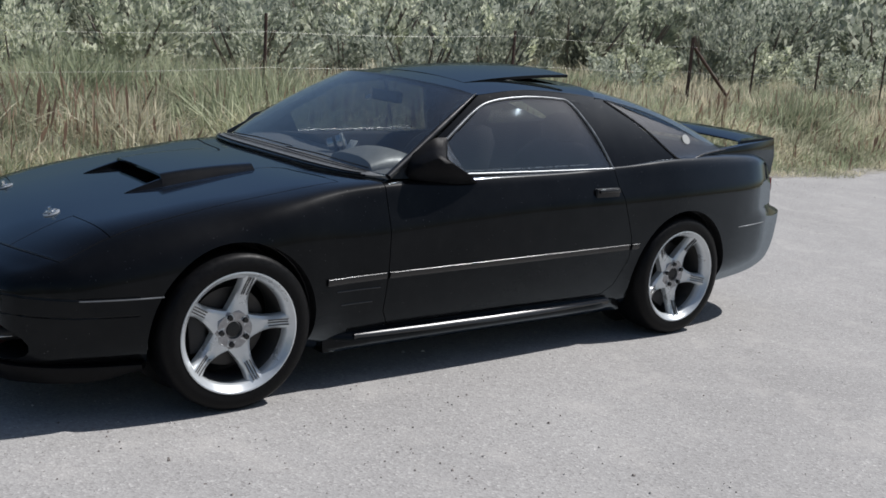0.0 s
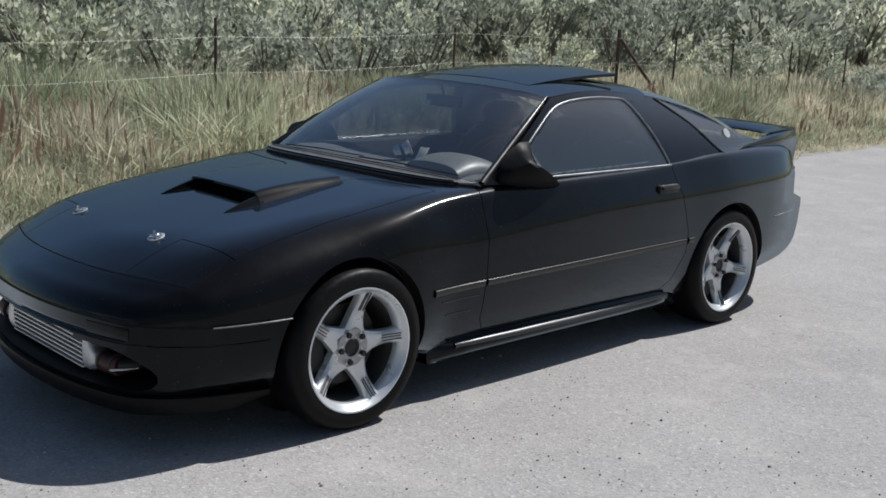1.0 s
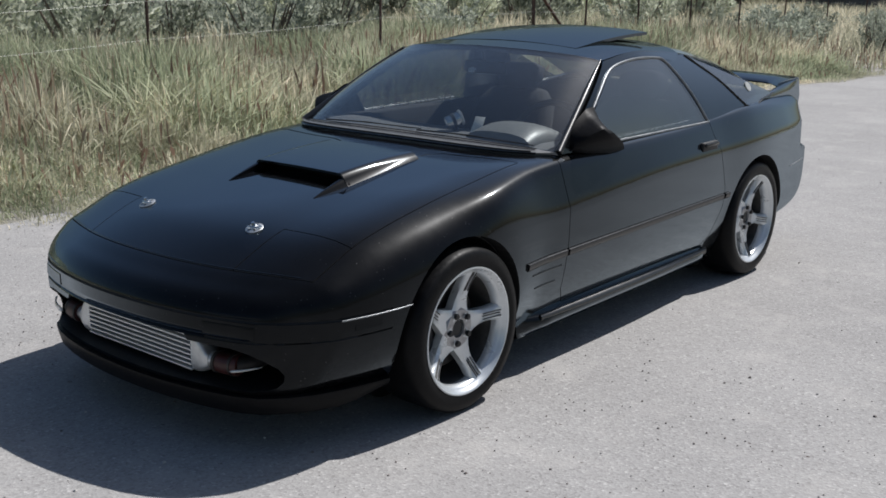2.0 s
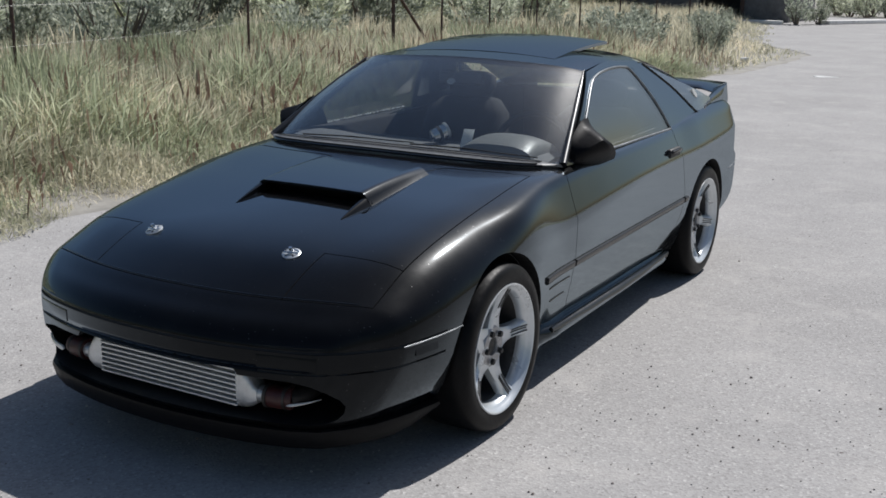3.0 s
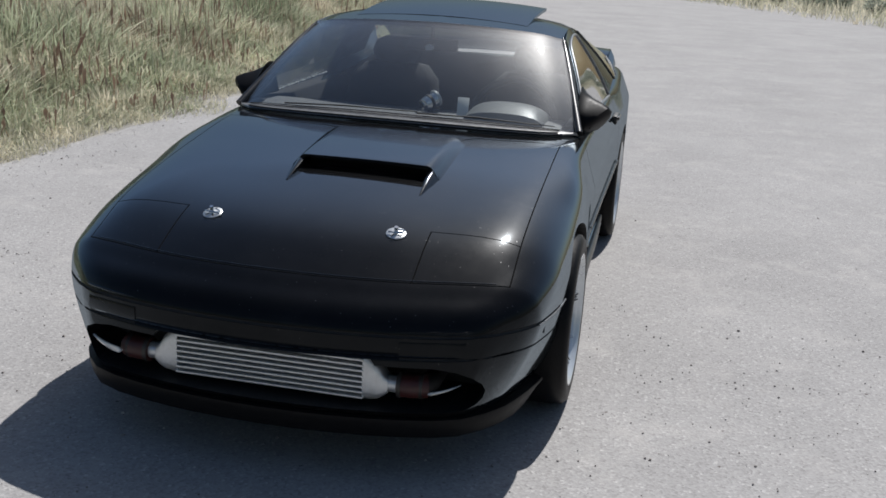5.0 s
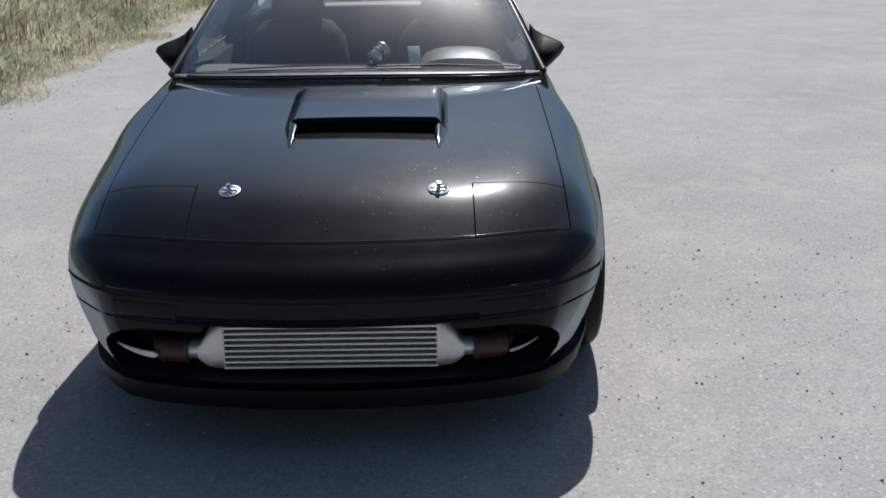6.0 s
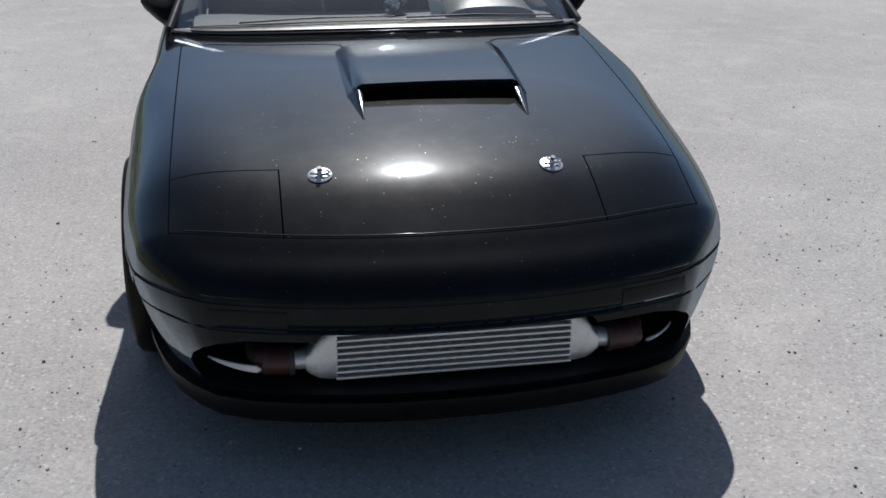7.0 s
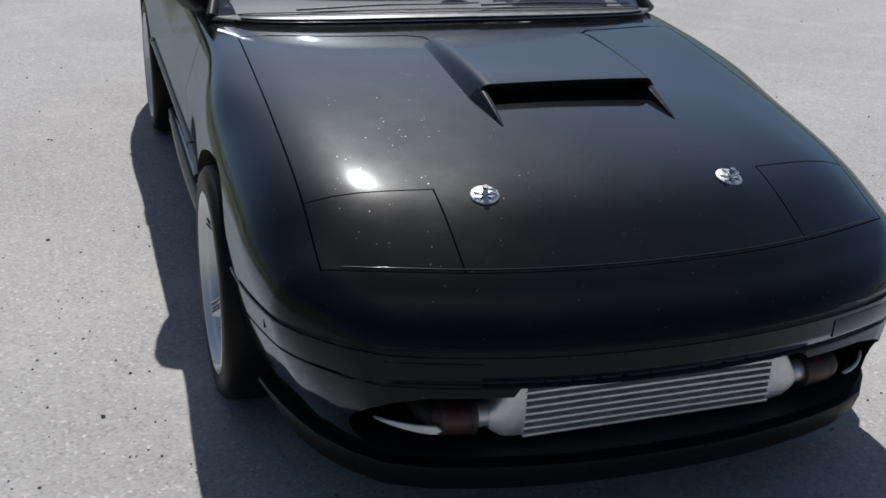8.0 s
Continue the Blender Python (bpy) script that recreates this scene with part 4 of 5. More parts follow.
for x0, x1 in ((0.10, 0.58), (-0.48, 0.02)):
    bm = bmesh.new()
    root = ws_point(x0, 0.0) + Vector((0, -0.025, 0.012))
    tip = ws_point(x1, 0.01) + Vector((0, -0.014, 0.010))
    tube(bm, [root, root.lerp(tip, 0.5) + Vector((0, 0, 0.006)), tip], [0.0034, 0.0026, 0.0020], 8)
    arm = part("wiper_arm", bm, BLACK, car)
    bm = bmesh.new()
    tube(bm, [ws_point(x0 + (x1 - x0) * q / 8 + 0.04, 0.012 + 0.008 * q / 8) + Vector((0, -0.008, 0.006)) for q in range(9)], 0.0020, 6)
    part("wiper_blade", bm, RUBBER, arm)

# -- front: intercooler, hoses, lamps, lip
ic = new("intercooler")
ic.parent = car
tagged(ic, "bare aluminium front-mounted intercooler")
bm = bmesh.new()
box(bm, (-0.29, -0.765, 0.242), (0.29, -0.715, 0.388), 0.003)
part("core", bm, BLACK, ic, "dark finned core")
for k in range(9):
    z = 0.2495 + 0.0165 * k
    bm = bmesh.new()
    box(bm, (-0.292, -0.790, z - 0.0034), (0.292, -0.72, z + 0.0034), 0.0016)
    part("bar", bm, ALLOY, ic)
for s in (1, -1):
    rows = []
    for t, zl, zh, d in ((0.0, 0.240, 0.390, 0.036), (0.25, 0.241, 0.380, 0.037), (0.6, 0.246, 0.354, 0.036), (0.85, 0.258, 0.324, 0.032), (1.0, 0.268, 0.314, 0.028)):
        x = s * (0.288 + 0.075 * t)
        zc, hz = (zl + zh) / 2, (zh - zl) / 2
        rows.append([(x, -0.752 + d * 1.0 * math.copysign(abs(math.cos(a)) ** 0.5, math.cos(a)), zc + hz * math.copysign(abs(math.sin(a)) ** 0.5, math.sin(a))) for a in [2 * math.pi * q / 20 for q in range(20)]])
    bm, vs = grid(rows, close_u=True)
    bm.faces.new(vs[0])
    bm.faces.new(vs[-1])
    bmesh.ops.recalc_face_normals(bm, faces=bm.faces)
    part("end_tank", bm, ALLOY, ic)
    zc = 0.293
    bm = bmesh.new()
    tube(bm, [(s * 0.355, -0.752, zc), (s * 0.40, -0.752, zc)], 0.026, 20)
    part("outlet_pipe", bm, ALLOY, ic)
    bm = bmesh.new()
    tube(bm, [(s * 0.388, -0.752, zc), (s * 0.43, -0.751, zc), (s * 0.47, -0.735, zc)], 0.036, 20)
    h = part("hose", bm, HOSE, car, "dark red silicone intercooler hose")
    bm = bmesh.new()
    tube(bm, [(s * 0.455, -0.742, zc), (s * 0.475, -0.70, zc), (s * 0.480, -0.57, zc + 0.01)], 0.029, 20)
    part("boost_pipe", bm, BLACK, car)
    for x in (0.396, 0.458):
        bm = lathe([(-0.006, 0.0355), (-0.006, 0.039), (0.006, 0.039), (0.006, 0.0355)], 24)
        bmesh.ops.translate(bm, vec=(s * x, -0.752 + (0.012 if x > 0.4 else 0), zc), verts=bm.verts)
        part("hose_clamp", bm, BRAKE, h)
    # lamp in the corner of the mouth
    rows = []
    for k in range(13):
        t = k / 12
        x = 0.485 + 0.085 * t if s > 0 else 0.468 + 0.125 * t
        y = -0.790 + 0.055 * t ** 2
        hgt = 0.0010 + (0.0032 if s > 0 else 0.0085) * min(1, (t / 0.10) ** 0.5) * (1 - t) ** 0.6
        zz = 0.290 + 0.018 * t
        rows.append([(s * x, y + 0.006, zz - hgt), (s * x, y, zz - hgt), (s * x, y - 0.003, zz), (s * x, y, zz + hgt), (s * x, y + 0.006, zz + hgt)])
    bm, vs = grid(rows, close_u=True)
    bm.faces.new(vs[0])
    bm.faces.new(vs[-1])
    bmesh.ops.recalc_face_normals(bm, faces=bm.faces)
    part("driving_lamp", bm, LAMP, car, "slim clear driving lamp in the bumper mouth")
    # turn signal in the bumper face
    rows = []
    for k in range(7):
        x = 0.402 + 0.18 * k / 6
        r = []
        for z, e in ((0.409, -0.006), (0.409, 0.001), (0.412, 0.002), (0.447, 0.002), (0.450, 0.001), (0.450, -0.006)):
            p, n, i, d = SKIN.ray_cast(Vector((s * x, -2.0, z)), Vector((0, 1, 0)))
            r.append(p + Vector((0.3 * e * s, -e, 0)))
        rows.append(r)
    bm, vs = grid(rows, close_u=True)
    bm.faces.new(vs[0])
    bm.faces.new(vs[-1])
    bmesh.ops.recalc_face_normals(bm, faces=bm.faces)
    part("turn_signal", bm, PAINT, car, "blacked-out turn signal lens")
    # side marker
    rows = []
    for k in range(7):
        y = -0.515 + 0.10 * k / 6
        p, n = side_point(y, 0.436, s)
        rows.append([p + n * e + Vector((0, 0, dz)) for dz, e in ((-0.016, -0.004), (-0.016, 0.001), (0.017, 0.001), (0.018, 0.0), (0.018, -0.004))])
    bm, vs = grid(rows, close_u=True)
    bm.faces.new(vs[0])
    bm.faces.new(vs[-1])
    bmesh.ops.recalc_face_normals(bm, faces=bm.faces)
    part("side_marker", bm, PAINT, car, "blacked-out side marker lens")
    bm = bmesh.new()
    tube(bm, [side_point(-0.565 + 0.28 * k / 8, 0.4605, s)[0] + Vector((0.0005 * s, 0, 0)) for k in range(9)], 0.0028, 8)
    part("bumper_seam_trim", bm, BRIGHT, car, "thin bright trim in the bumper seam", smooth=80)
    bm = bmesh.new()
    tube(bm, [side_point(2.85 + 0.24 * k / 6, 0.527 + 0.010 * k / 6, s)[0] for k in range(7)], 0.0028, 8)
    part("rear_bumper_trim", bm, BRIGHT, car, "thin bright trim in the bumper seam", smooth=80)
    # tail lamp
    rows = []
    for k in range(9):
        a = k / 8
        x = 0.25 + 0.42 * a
        p, n, i, d = SKIN.ray_cast(Vector((s * x, 6.0, 0.70)), Vector((0, -1, 0)))
        rows.append([p + n * e + Vector((0, 0, dz)) for dz, e in ((-0.06, -0.01), (-0.06, 0.003), (0.0, 0.006), (0.055, 0.002), (0.055, -0.01))])
    bm, vs = grid(rows, close_u=True)
    bm.faces.new(vs[0])
    bm.faces.new(vs[-1])
    bmesh.ops.recalc_face_normals(bm, faces=bm.faces)
    part("tail_lamp", bm, TAIL, car, "dark red tail lamp")

# short rounded creases low on the nose corners
for s in (1, -1):
    pts = [p for p in ring_at(0.479, out=0.0) if 0.40 < s * p.x < 0.665]
    bm = bmesh.new()
    tube(bm, pts, [0.0012 + 0.0030 * math.sin(math.pi * k / (len(pts) - 1)) for k in range(len(pts))], 8)
    part("nose_crease", bm, PAINT, car, smooth=80)

# chin lip below the mouth
rows = []
for p in ring_at(0.26):
    d = Vector((p.x * 0.8, p.y - 0.1, 0)).normalized()
    f = 1 if p.y < -0.5 else max(0, (-0.36 - p.y) / 0.14)
    rows.append([(p.x - d.x * 0.06, p.y - d.y * 0.06, 0.212), (p.x + d.x * 0.004, p.y + d.y * 0.004, 0.210), (p.x + d.x * 0.005, p.y + d.y * 0.005, 0.200), (p.x - d.x * 0.006, p.y - d.y * 0.006, 0.192 - 0.034 * f),
                 (p.x - d.x * 0.012, p.y - d.y * 0.012, 0.186 - 0.037 * f), (p.x - d.x * 0.06, p.y - d.y * 0.06, 0.188 - 0.036 * f)])
bm, vs = grid(rows, close_u=True)
bm.faces.new(vs[0])
bm.faces.new(vs[-1])
bmesh.ops.recalc_face_normals(bm, faces=bm.faces)
part("chin_spoiler", bm, RUBBER, car, "black chin spoiler under the bumper")


# -- inside
def lofted(rings, mat, name, parent, label="", smooth=60):
    bm, vs = grid(rings, close_u=True)
    bm.faces.new(vs[0])
    bm.faces.new(vs[-1])
    bmesh.ops.recalc_face_normals(bm, faces=bm.faces)
    return part(name, bm, mat, parent, label, smooth)


def oval(cx, cy, cz, hx, hy, n=16, p=0.6, tilt=0.0):
    return [(cx + hx * math.copysign(abs(math.cos(a)) ** p, math.cos(a)), cy + hy * math.copysign(abs(math.sin(a)) ** p, math.sin(a)), cz + tilt * math.sin(a)) for a in [2 * math.pi * q / n for q in range(n)]]


dash = []
for k in range(21):
    x = -0.64 + 1.28 * k / 20
    y0 = 0.62 + 0.09 * (abs(x) / 0.7) ** 2
    dash.append([(x, y0 + 0.03, 0.60), (x, y0 + 0.02, 0.838), (x, y0 + 0.10, 0.850), (x, 0.92, 0.848), (x, 0.985, 0.825), (x, 1.0, 0.76), (x, 0.96, 0.60)])
lofted(dash, DASH, "dashboard", car, "dark vinyl dashboard")
hood_rows = []
for k in range(13):
    t = k / 12
    y = 0.70 + 0.26 * t
    h = 0.028 + 0.052 * math.sin(math.pi * (0.12 + 0.76 * t)) ** 0.8
    hood_rows.append([(0.405 + 0.165 * math.copysign(abs(math.cos(a)) ** 0.75, math.cos(a)), y, 0.838 + h * max(0, math.sin(a)) ** 0.8) for a in [math.pi * q / 16 for q in range(17)]] + [(0.25, y, 0.82), (0.56, y, 0.82)])
lofted(hood_rows, DASHTOP, "instrument_hood", car, "grey instrument hood on the dashboard")
bm = bmesh.new()
tube(bm, [(0.075, 0.835, 0.84), (0.075, 0.837, 0.878)], 0.012, 12)
gauge = part("gauge_stalk", bm, BLACK, car)
turn = pose(0.078, 0.838, 0.897, 0, -22, 52)
for nm, prof, mat, lab in (("gauge", [(-0.050, 0.0), (-0.050, 0.024), (-0.046, 0.029), (0.022, 0.031)], CHROME, "small chrome gauge pod"),
                           ("gauge_band", [(-0.020, 0.030), (-0.019, 0.0325), (-0.006, 0.0325), (-0.005, 0.030)], BLACK, ""),
                           ("gauge_bezel", [(0.018, 0.030), (0.018, 0.035), (0.028, 0.035), (0.030, 0.030), (0.024, 0.028), (0.022, 0.0)], ALLOY, "bright bezel")):
    bm = lathe(prof, 28)
    bmesh.ops.transform(bm, matrix=turn, verts=bm.verts)
    part(nm, bm, mat, gauge, lab)
# inner door tops, matt against the glass
for s in (1, -1):
    rows = []
    for k in range(13):
        y = 0.78 + 1.16 * k / 12
        e = flank(y, 0.846) - 0.012
        rows.append([(s * 0.640, y, 0.70), (s * 0.640, y, 0.838), (s * 0.648, y, 0.848), (s * e, y, 0.850), (s * e, y, 0.70)])
    lofted(rows, SEAT, "door_card", car, "dark inner door trim")
# steering wheel
turn = pose(0.385, 1.09, 0.80, 68)
bm = bmesh.new()
tube(bm, [turn @ Vector((0.185 * math.cos(a), 0.185 * math.sin(a), 0)) for a in [2 * math.pi * k / 40 for k in range(40)]], 0.015, 10, closed=True)
sw = part("steering_wheel", bm, BLACK, car)
for a in (0, 180, 270):
    bm = bmesh.new()
    tube(bm, [turn @ Vector((q * math.cos(radians(a)), q * math.sin(radians(a)), -0.02 * (1 - q / 0.185))) for q in (0.03, 0.10, 0.18)], 0.014, 8)
    part("wheel_spoke", bm, BLACK, sw)
bm = bmesh.new()
bmesh.ops.create_cone(bm, cap_ends=True, segments=24, radius1=0.055, radius2=0.045, depth=0.04, matrix=turn @ pose(0, 0, -0.02))
part("wheel_boss", bm, BLACK, sw)
# seats
for x in (0.37, -0.37):
    seat = new("seat")
    seat.parent = car
    tagged(seat, "dark cloth bucket seat")
    lofted([oval(x, 1.52, z, hx, hy) for z, hx, hy in ((0.34, 0.20, 0.22), (0.38, 0.25, 0.26), (0.46, 0.26, 0.27), (0.49, 0.24, 0.25), (0.495, 0.16, 0.18))], SEAT, "cushion", seat)
    lofted([oval(x, 1.74 + 0.42 * (z - 0.45), z, hx, hy) for z, hx, hy in ((0.45, 0.20, 0.07), (0.52, 0.25, 0.085), (0.70, 0.26, 0.09), (0.85, 0.235, 0.08), (0.92, 0.17, 0.06), (0.935, 0.10, 0.03))], SEAT, "backrest", seat)
    lofted([oval(x, 1.93 + 0.3 * (z - 0.92), z, hx, hy) for z, hx, hy in ((0.925, 0.06, 0.03), (0.94, 0.115, 0.05), (0.99, 0.135, 0.058), (1.04, 0.12, 0.052), (1.062, 0.07, 0.03))], SEAT, "headrest", seat)
# rear-view mirror with a pale face
bm = bmesh.new()
box(bm, (-0.115, 1.13, 1.075), (0.115, 1.155, 1.130), 0.010)
rv = part("rear_view_mirror", bm, BLACK, car)
bm = bmesh.new()
tube(bm, [(0.0, 1.12, 1.185), (0.0, 1.14, 1.13)], 0.008, 8)
part("mirror_stem", bm, BLACK, rv)
bm = bmesh.new()
bmesh.ops.create_cone(bm, cap_ends=True, segments=28, radius1=0.020, radius2=0.020, depth=0.003, matrix=Matrix.Translation((0.011, 1.030, 1.098)) @ pose(0, 0, 0, 55) @ Matrix.Diagonal((1.0, 0.75, 1, 1)))
part("screen_sticker", bm, PALE, car, "small pale oval sticker")
bm = bmesh.new()
box(bm, (-0.62, 0.80, 0.325), (0.62, 2.5, 0.345))
part("cabin_floor", bm, SEAT, car)
for s in (1, -1):
    bm = bmesh.new()
    tube(bm, [(s * 0.708, 1.0, 0.848), (s * 0.712, 1.4, 0.856), (s * 0.712, 1.8, 0.864)], 0.003, 8)
    part("inner_sill", bm, SILVER, car, "bright inner window sill strip")


card = thing("paper_card", "small pale paper card propped on the dashboard", "card")
bm = bmesh.new()
box(bm, (-0.024, -0.0008, 0.0), (0.024, 0.0008, 0.088), 0.0004)
part("sheet_of_card", bm, CUP, card)
card.matrix_basis = pose(0.222, 0.785, 0.850, -36, 0, 8)


# ---------------------------------------------------------------- roadside
def straw(name, n, area, h_of, width, seed, material, label, lean=0.5, clump=1.3, keep=None, bend=0.7, head=0.35):
    """Thin bent blades over an area of the plan, thicker where the noise is high."""
    rng = np.random.default_rng(seed)
    x0, x1, y0, y1 = area
    pts = np.stack([rng.uniform(x0, x1, n * 2), rng.uniform(y0, y1, n * 2)], 1)
    dens = np.array([noise.noise(Vector((p[0] * clump, p[1] * clump, seed))) for p in pts])
    ok = rng.uniform(-0.55, 0.55, len(pts)) < dens + 0.15
    if keep is not None:
        ok &= keep(pts)
    pts, dens = pts[ok][:n], dens[ok][:n]
    n = len(pts)
    h = h_of(pts, dens, rng)
    a = rng.uniform(0, 2 * np.pi, n)
    tilt = np.abs(rng.normal(0, lean, n))
    d = np.stack([np.cos(a), np.sin(a)], 1)
    side = np.stack([-np.sin(a + rng.normal(0, 1, n)), np.cos(a + rng.normal(0, 1, n))], 1)
    w = width * rng.uniform(0.6, 1.4, n)
    base = np.concatenate([pts, np.full((n, 1), -0.012)], 1)

    def level(t, k):
        out = tilt * h * (t + bend * t * t)
        p = base.copy()
        p[:, :2] += d * out[:, None] + side * (w * k)[:, None]
        p[:, 2] += h * t * (1 - 0.25 * tilt * t)
        return p

    v = np.stack([level(0, -0.5), level(0, 0.5), level(0.5, -0.5), level(0.5, 0.5), level(0.84, -head), level(0.84, head), level(1.0, 0)], 1).reshape(-1, 3)
    o = (np.arange(n) * 7)[:, None]
    quads = np.concatenate([o + np.array([0, 1, 3, 2]), o + np.array([2, 3, 5, 4])], 0)
    tris = o + np.array([4, 5, 6])
    me = bpy.data.meshes.new(name)
    me.vertices.add(len(v))
    me.vertices.foreach_set("co", v.astype(np.float32).ravel())
    me.loops.add(quads.size + tris.size)
    me.loops.foreach_set("vertex_index", np.concatenate([quads.ravel(), tris.ravel()]).astype(np.int32))
    me.polygons.add(len(quads) + len(tris))
    me.polygons.foreach_set("loop_start", np.concatenate([np.arange(len(quads)) * 4, quads.size + np.arange(len(tris)) * 3]).astype(np.int32))
    me.update(calc_edges=True)
    ob = mesh_part(name, me, material, None, "", 0)
    return tagged(ob, label, "grass", kind="stuff")


def edge_x(y):
    return np.interp(y, [e[0] for e in EDGE], [e[1] for e in EDGE])


def verge(margin=0.0):
    return lambda p: p[:, 0] < edge_x(p[:, 1]) - margin + 0.25 * np.sin(p[:, 1] * 2.1) * np.sin(p[:, 1] * 0.7 + 1)


def rise(p):
    """How tall the stand grows away from the road."""
    return np.clip((edge_x(p[:, 1]) - p[:, 0]) / 2.2, 0.12, 1.0)


def clump_at(p):
    """A taller stand by the fence."""
    return 0.40 * np.exp(-((p[:, 0] + 6.8) / 1.0) ** 2 - ((p[:, 1] - 2.6) / 1.3) ** 2) + 0.22 * np.exp(-((p[:, 0] + 5.6) / 0.7) ** 2 - ((p[:, 1] - 6.2) / 0.9) ** 2)


straw("dry_grass", 150000, (-9.5, -2.8, -2.0, 16.0), lambda p, d, r: rise(p) * (0.26 + 0.40 * r.random(len(p)) + 0.40 * np.clip(d, -0.3, 0.6)), 0.0042, 11, GRASS, "tall dry straw-coloured grass on the verge", keep=verge(0.0), head=0.95)
straw("green_grass", 60000, (-9.5, -2.9, -2.0, 16.0), lambda p, d, r: rise(p) * (0.32 + 0.40 * r.random(len(p)) + 0.5 * np.clip(d, -0.3, 0.6) + clump_at(p)), 0.007, 23, GREEN, "greyish green grass among the straw", clump=0.7, keep=verge(0.25), head=0.6)
straw("weed_stalks", 4800, (-9.0, -3.1, -2.0, 18.0), lambda p, d, r: np.clip(rise(p) * 1.1, 0.25, 1) * (0.40 + 0.45 * r.random(len(p))), 0.008, 37, WEED, "brown upright weed stalks", lean=0.16, clump=0.9, keep=verge(0.15), head=1.3)
straw("far_grass", 60000, (-30.0, -2.8, 16.0, 62.0), lambda p, d, r: rise(p) * (0.35 + 0.40 * r.random(len(p)) + 0.3 * d), 0.018, 41, GRASS, "dry grass farther along the verge", clump=0.8, keep=verge(0.0))
straw("field_grass", 50000, (-24.0, -9.5, -6.0, 40.0), lambda p, d, r: 0.40 + 0.40 * r.random(len(p)) + 0.4 * np.clip(d, -0.3, 0.6), 0.018, 53, GRASS, "dry grass in the field behind the fence", clump=0.6)
straw("near_grass", 12000, (-12.0, -2.9, -22.0, -2.0), lambda p, d, r: rise(p) * (0.35 + 0.35 * r.random(len(p))), 0.015, 59, GRASS, "dry verge grass", keep=verge(0.0))
straw("opposite_grass", 16000, (-2.0, 20.0, 25.0, 60.0), lambda p, d, r: 0.25 + 0.35 * r.random(len(p)), 0.02, 61, GRASS, "dry grass on the opposite verge", clump=0.6,
      keep=lambda p: p[:, 0] > 1.4 + (41.6 - p[:, 1]) * 0.434)


# ---------------------------------------------------------------- sage bushes
def bush_mesh(seed, leaves, big=1.0):
    """Upright feathery plumes of small leaves, parted by deep gaps."""
    rng = random.Random(seed)
    bm = bmesh.new()
    plumes = []
    for k in range(21):
        a, r = rng.uniform(0, 2 * math.pi), 0.66 * math.sqrt(rng.random())
        foot = Vector((0.50 * r * math.cos(a), 0.50 * r * math.sin(a), rng.uniform(0.02, 0.26)))
        tip = Vector((r * math.cos(a), r * math.sin(a), rng.uniform(0.60, 1.18) - 0.40 * r * r))
        plumes.append((foot, tip, rng.uniform(0.085, 0.15)))
    for k in range(leaves):
        foot, tip, r = rng.choice(plumes)
        t = rng.random() ** 0.75
        axis = (tip - foot).normalized()
        d = Vector((rng.gauss(0, 1), rng.gauss(0, 1), rng.gauss(0, 0.5))).normalized()
        girth = r * (0.55 + 1.5 * t * (1 - t)) * (1.0 - 0.45 * t)
        p = foot.lerp(tip, t) + d * girth * rng.uniform(0.55, 1.1)
        if p.z < 0.02:
            continue
        up = (axis * 1.5 + d * 0.8 + Vector((rng.gauss(0, 0.25), rng.gauss(0, 0.25), rng.gauss(0, 0.25)))).normalized()
        side = up.cross(d + Vector((rng.gauss(0, 0.4), rng.gauss(0, 0.4), rng.gauss(0, 0.4)))).normalized()
        s = rng.uniform(0.035, 0.080) * big
        w = s * rng.uniform(0.20, 0.34)
        vs = [bm.verts.new(q) for q in (p, p + up * s * 0.55 + side * w, p + up * s * 1.15, p + up * s * 0.55 - side * w)]
        bm.faces.new(vs)
    return bm


def stems_mesh(seed):
    rng = random.Random(seed)
    bm = bmesh.new()
    for k in range(9):
        a = rng.uniform(0, 2 * math.pi)
        r = rng.uniform(0.25, 0.55)
        tube(bm, [(0.05 * math.cos(a), 0.05 * math.sin(a), -0.04), (r * 0.5 * math.cos(a), r * 0.5 * math.sin(a), 0.35), (r * math.cos(a + 0.2), r * math.sin(a + 0.2), 0.8)], [0.03, 0.018, 0.006], 5)
    return bm


def sage_bush(seed, leaves=3000, big=1.0):
    t = thing("sage_bush", "grey-green sagebrush with woody stems in the dry grass", "bush", "roadside bushes")
    part("trunk", stems_mesh(seed), TWIG, t)
    part("crown", bush_mesh(seed + 50, leaves, big), SAGE, t, smooth=0)
    return t


kinds = [sage_bush(70 + k) for k in range(5)]
far_kinds = [sage_bush(90 + k, 1000, 1.6) for k in range(3)]
rng = random.Random(5)
spots = []
for k in range(2200):
    x, y = rng.uniform(-40, -8.6), rng.uniform(-10, 85)
    if x > -16 + 0.0 * y and y > 26 or x > -18 and y > 40:
        continue
    gap = 1.25 + 0.045 * abs(x) + 0.012 * max(0, y)
    if any((x - a) ** 2 + (y - b) ** 2 < gap * gap for a, b in spots):
        continue
    if x > -10.5 and rng.random() < 0.5:
        continue
    spots.append((x, y))
spots += [(-7.0, 41.6), (-6.4, 42.8), (-6.4, 55.0), (-5.7, 56.6), (-4.9, 56.4), (-7.4, 56.0), (-5.4, 58.4), (-6.6, 58.0), (-8.3, 57.6)]
spots += [(rng.uniform(-12, 26), rng.uniform(78, 118)) for k in range(46)]
spots += [(-13.4, 45.4), (-14.7, 44.8), (-16.2, 45.6)]
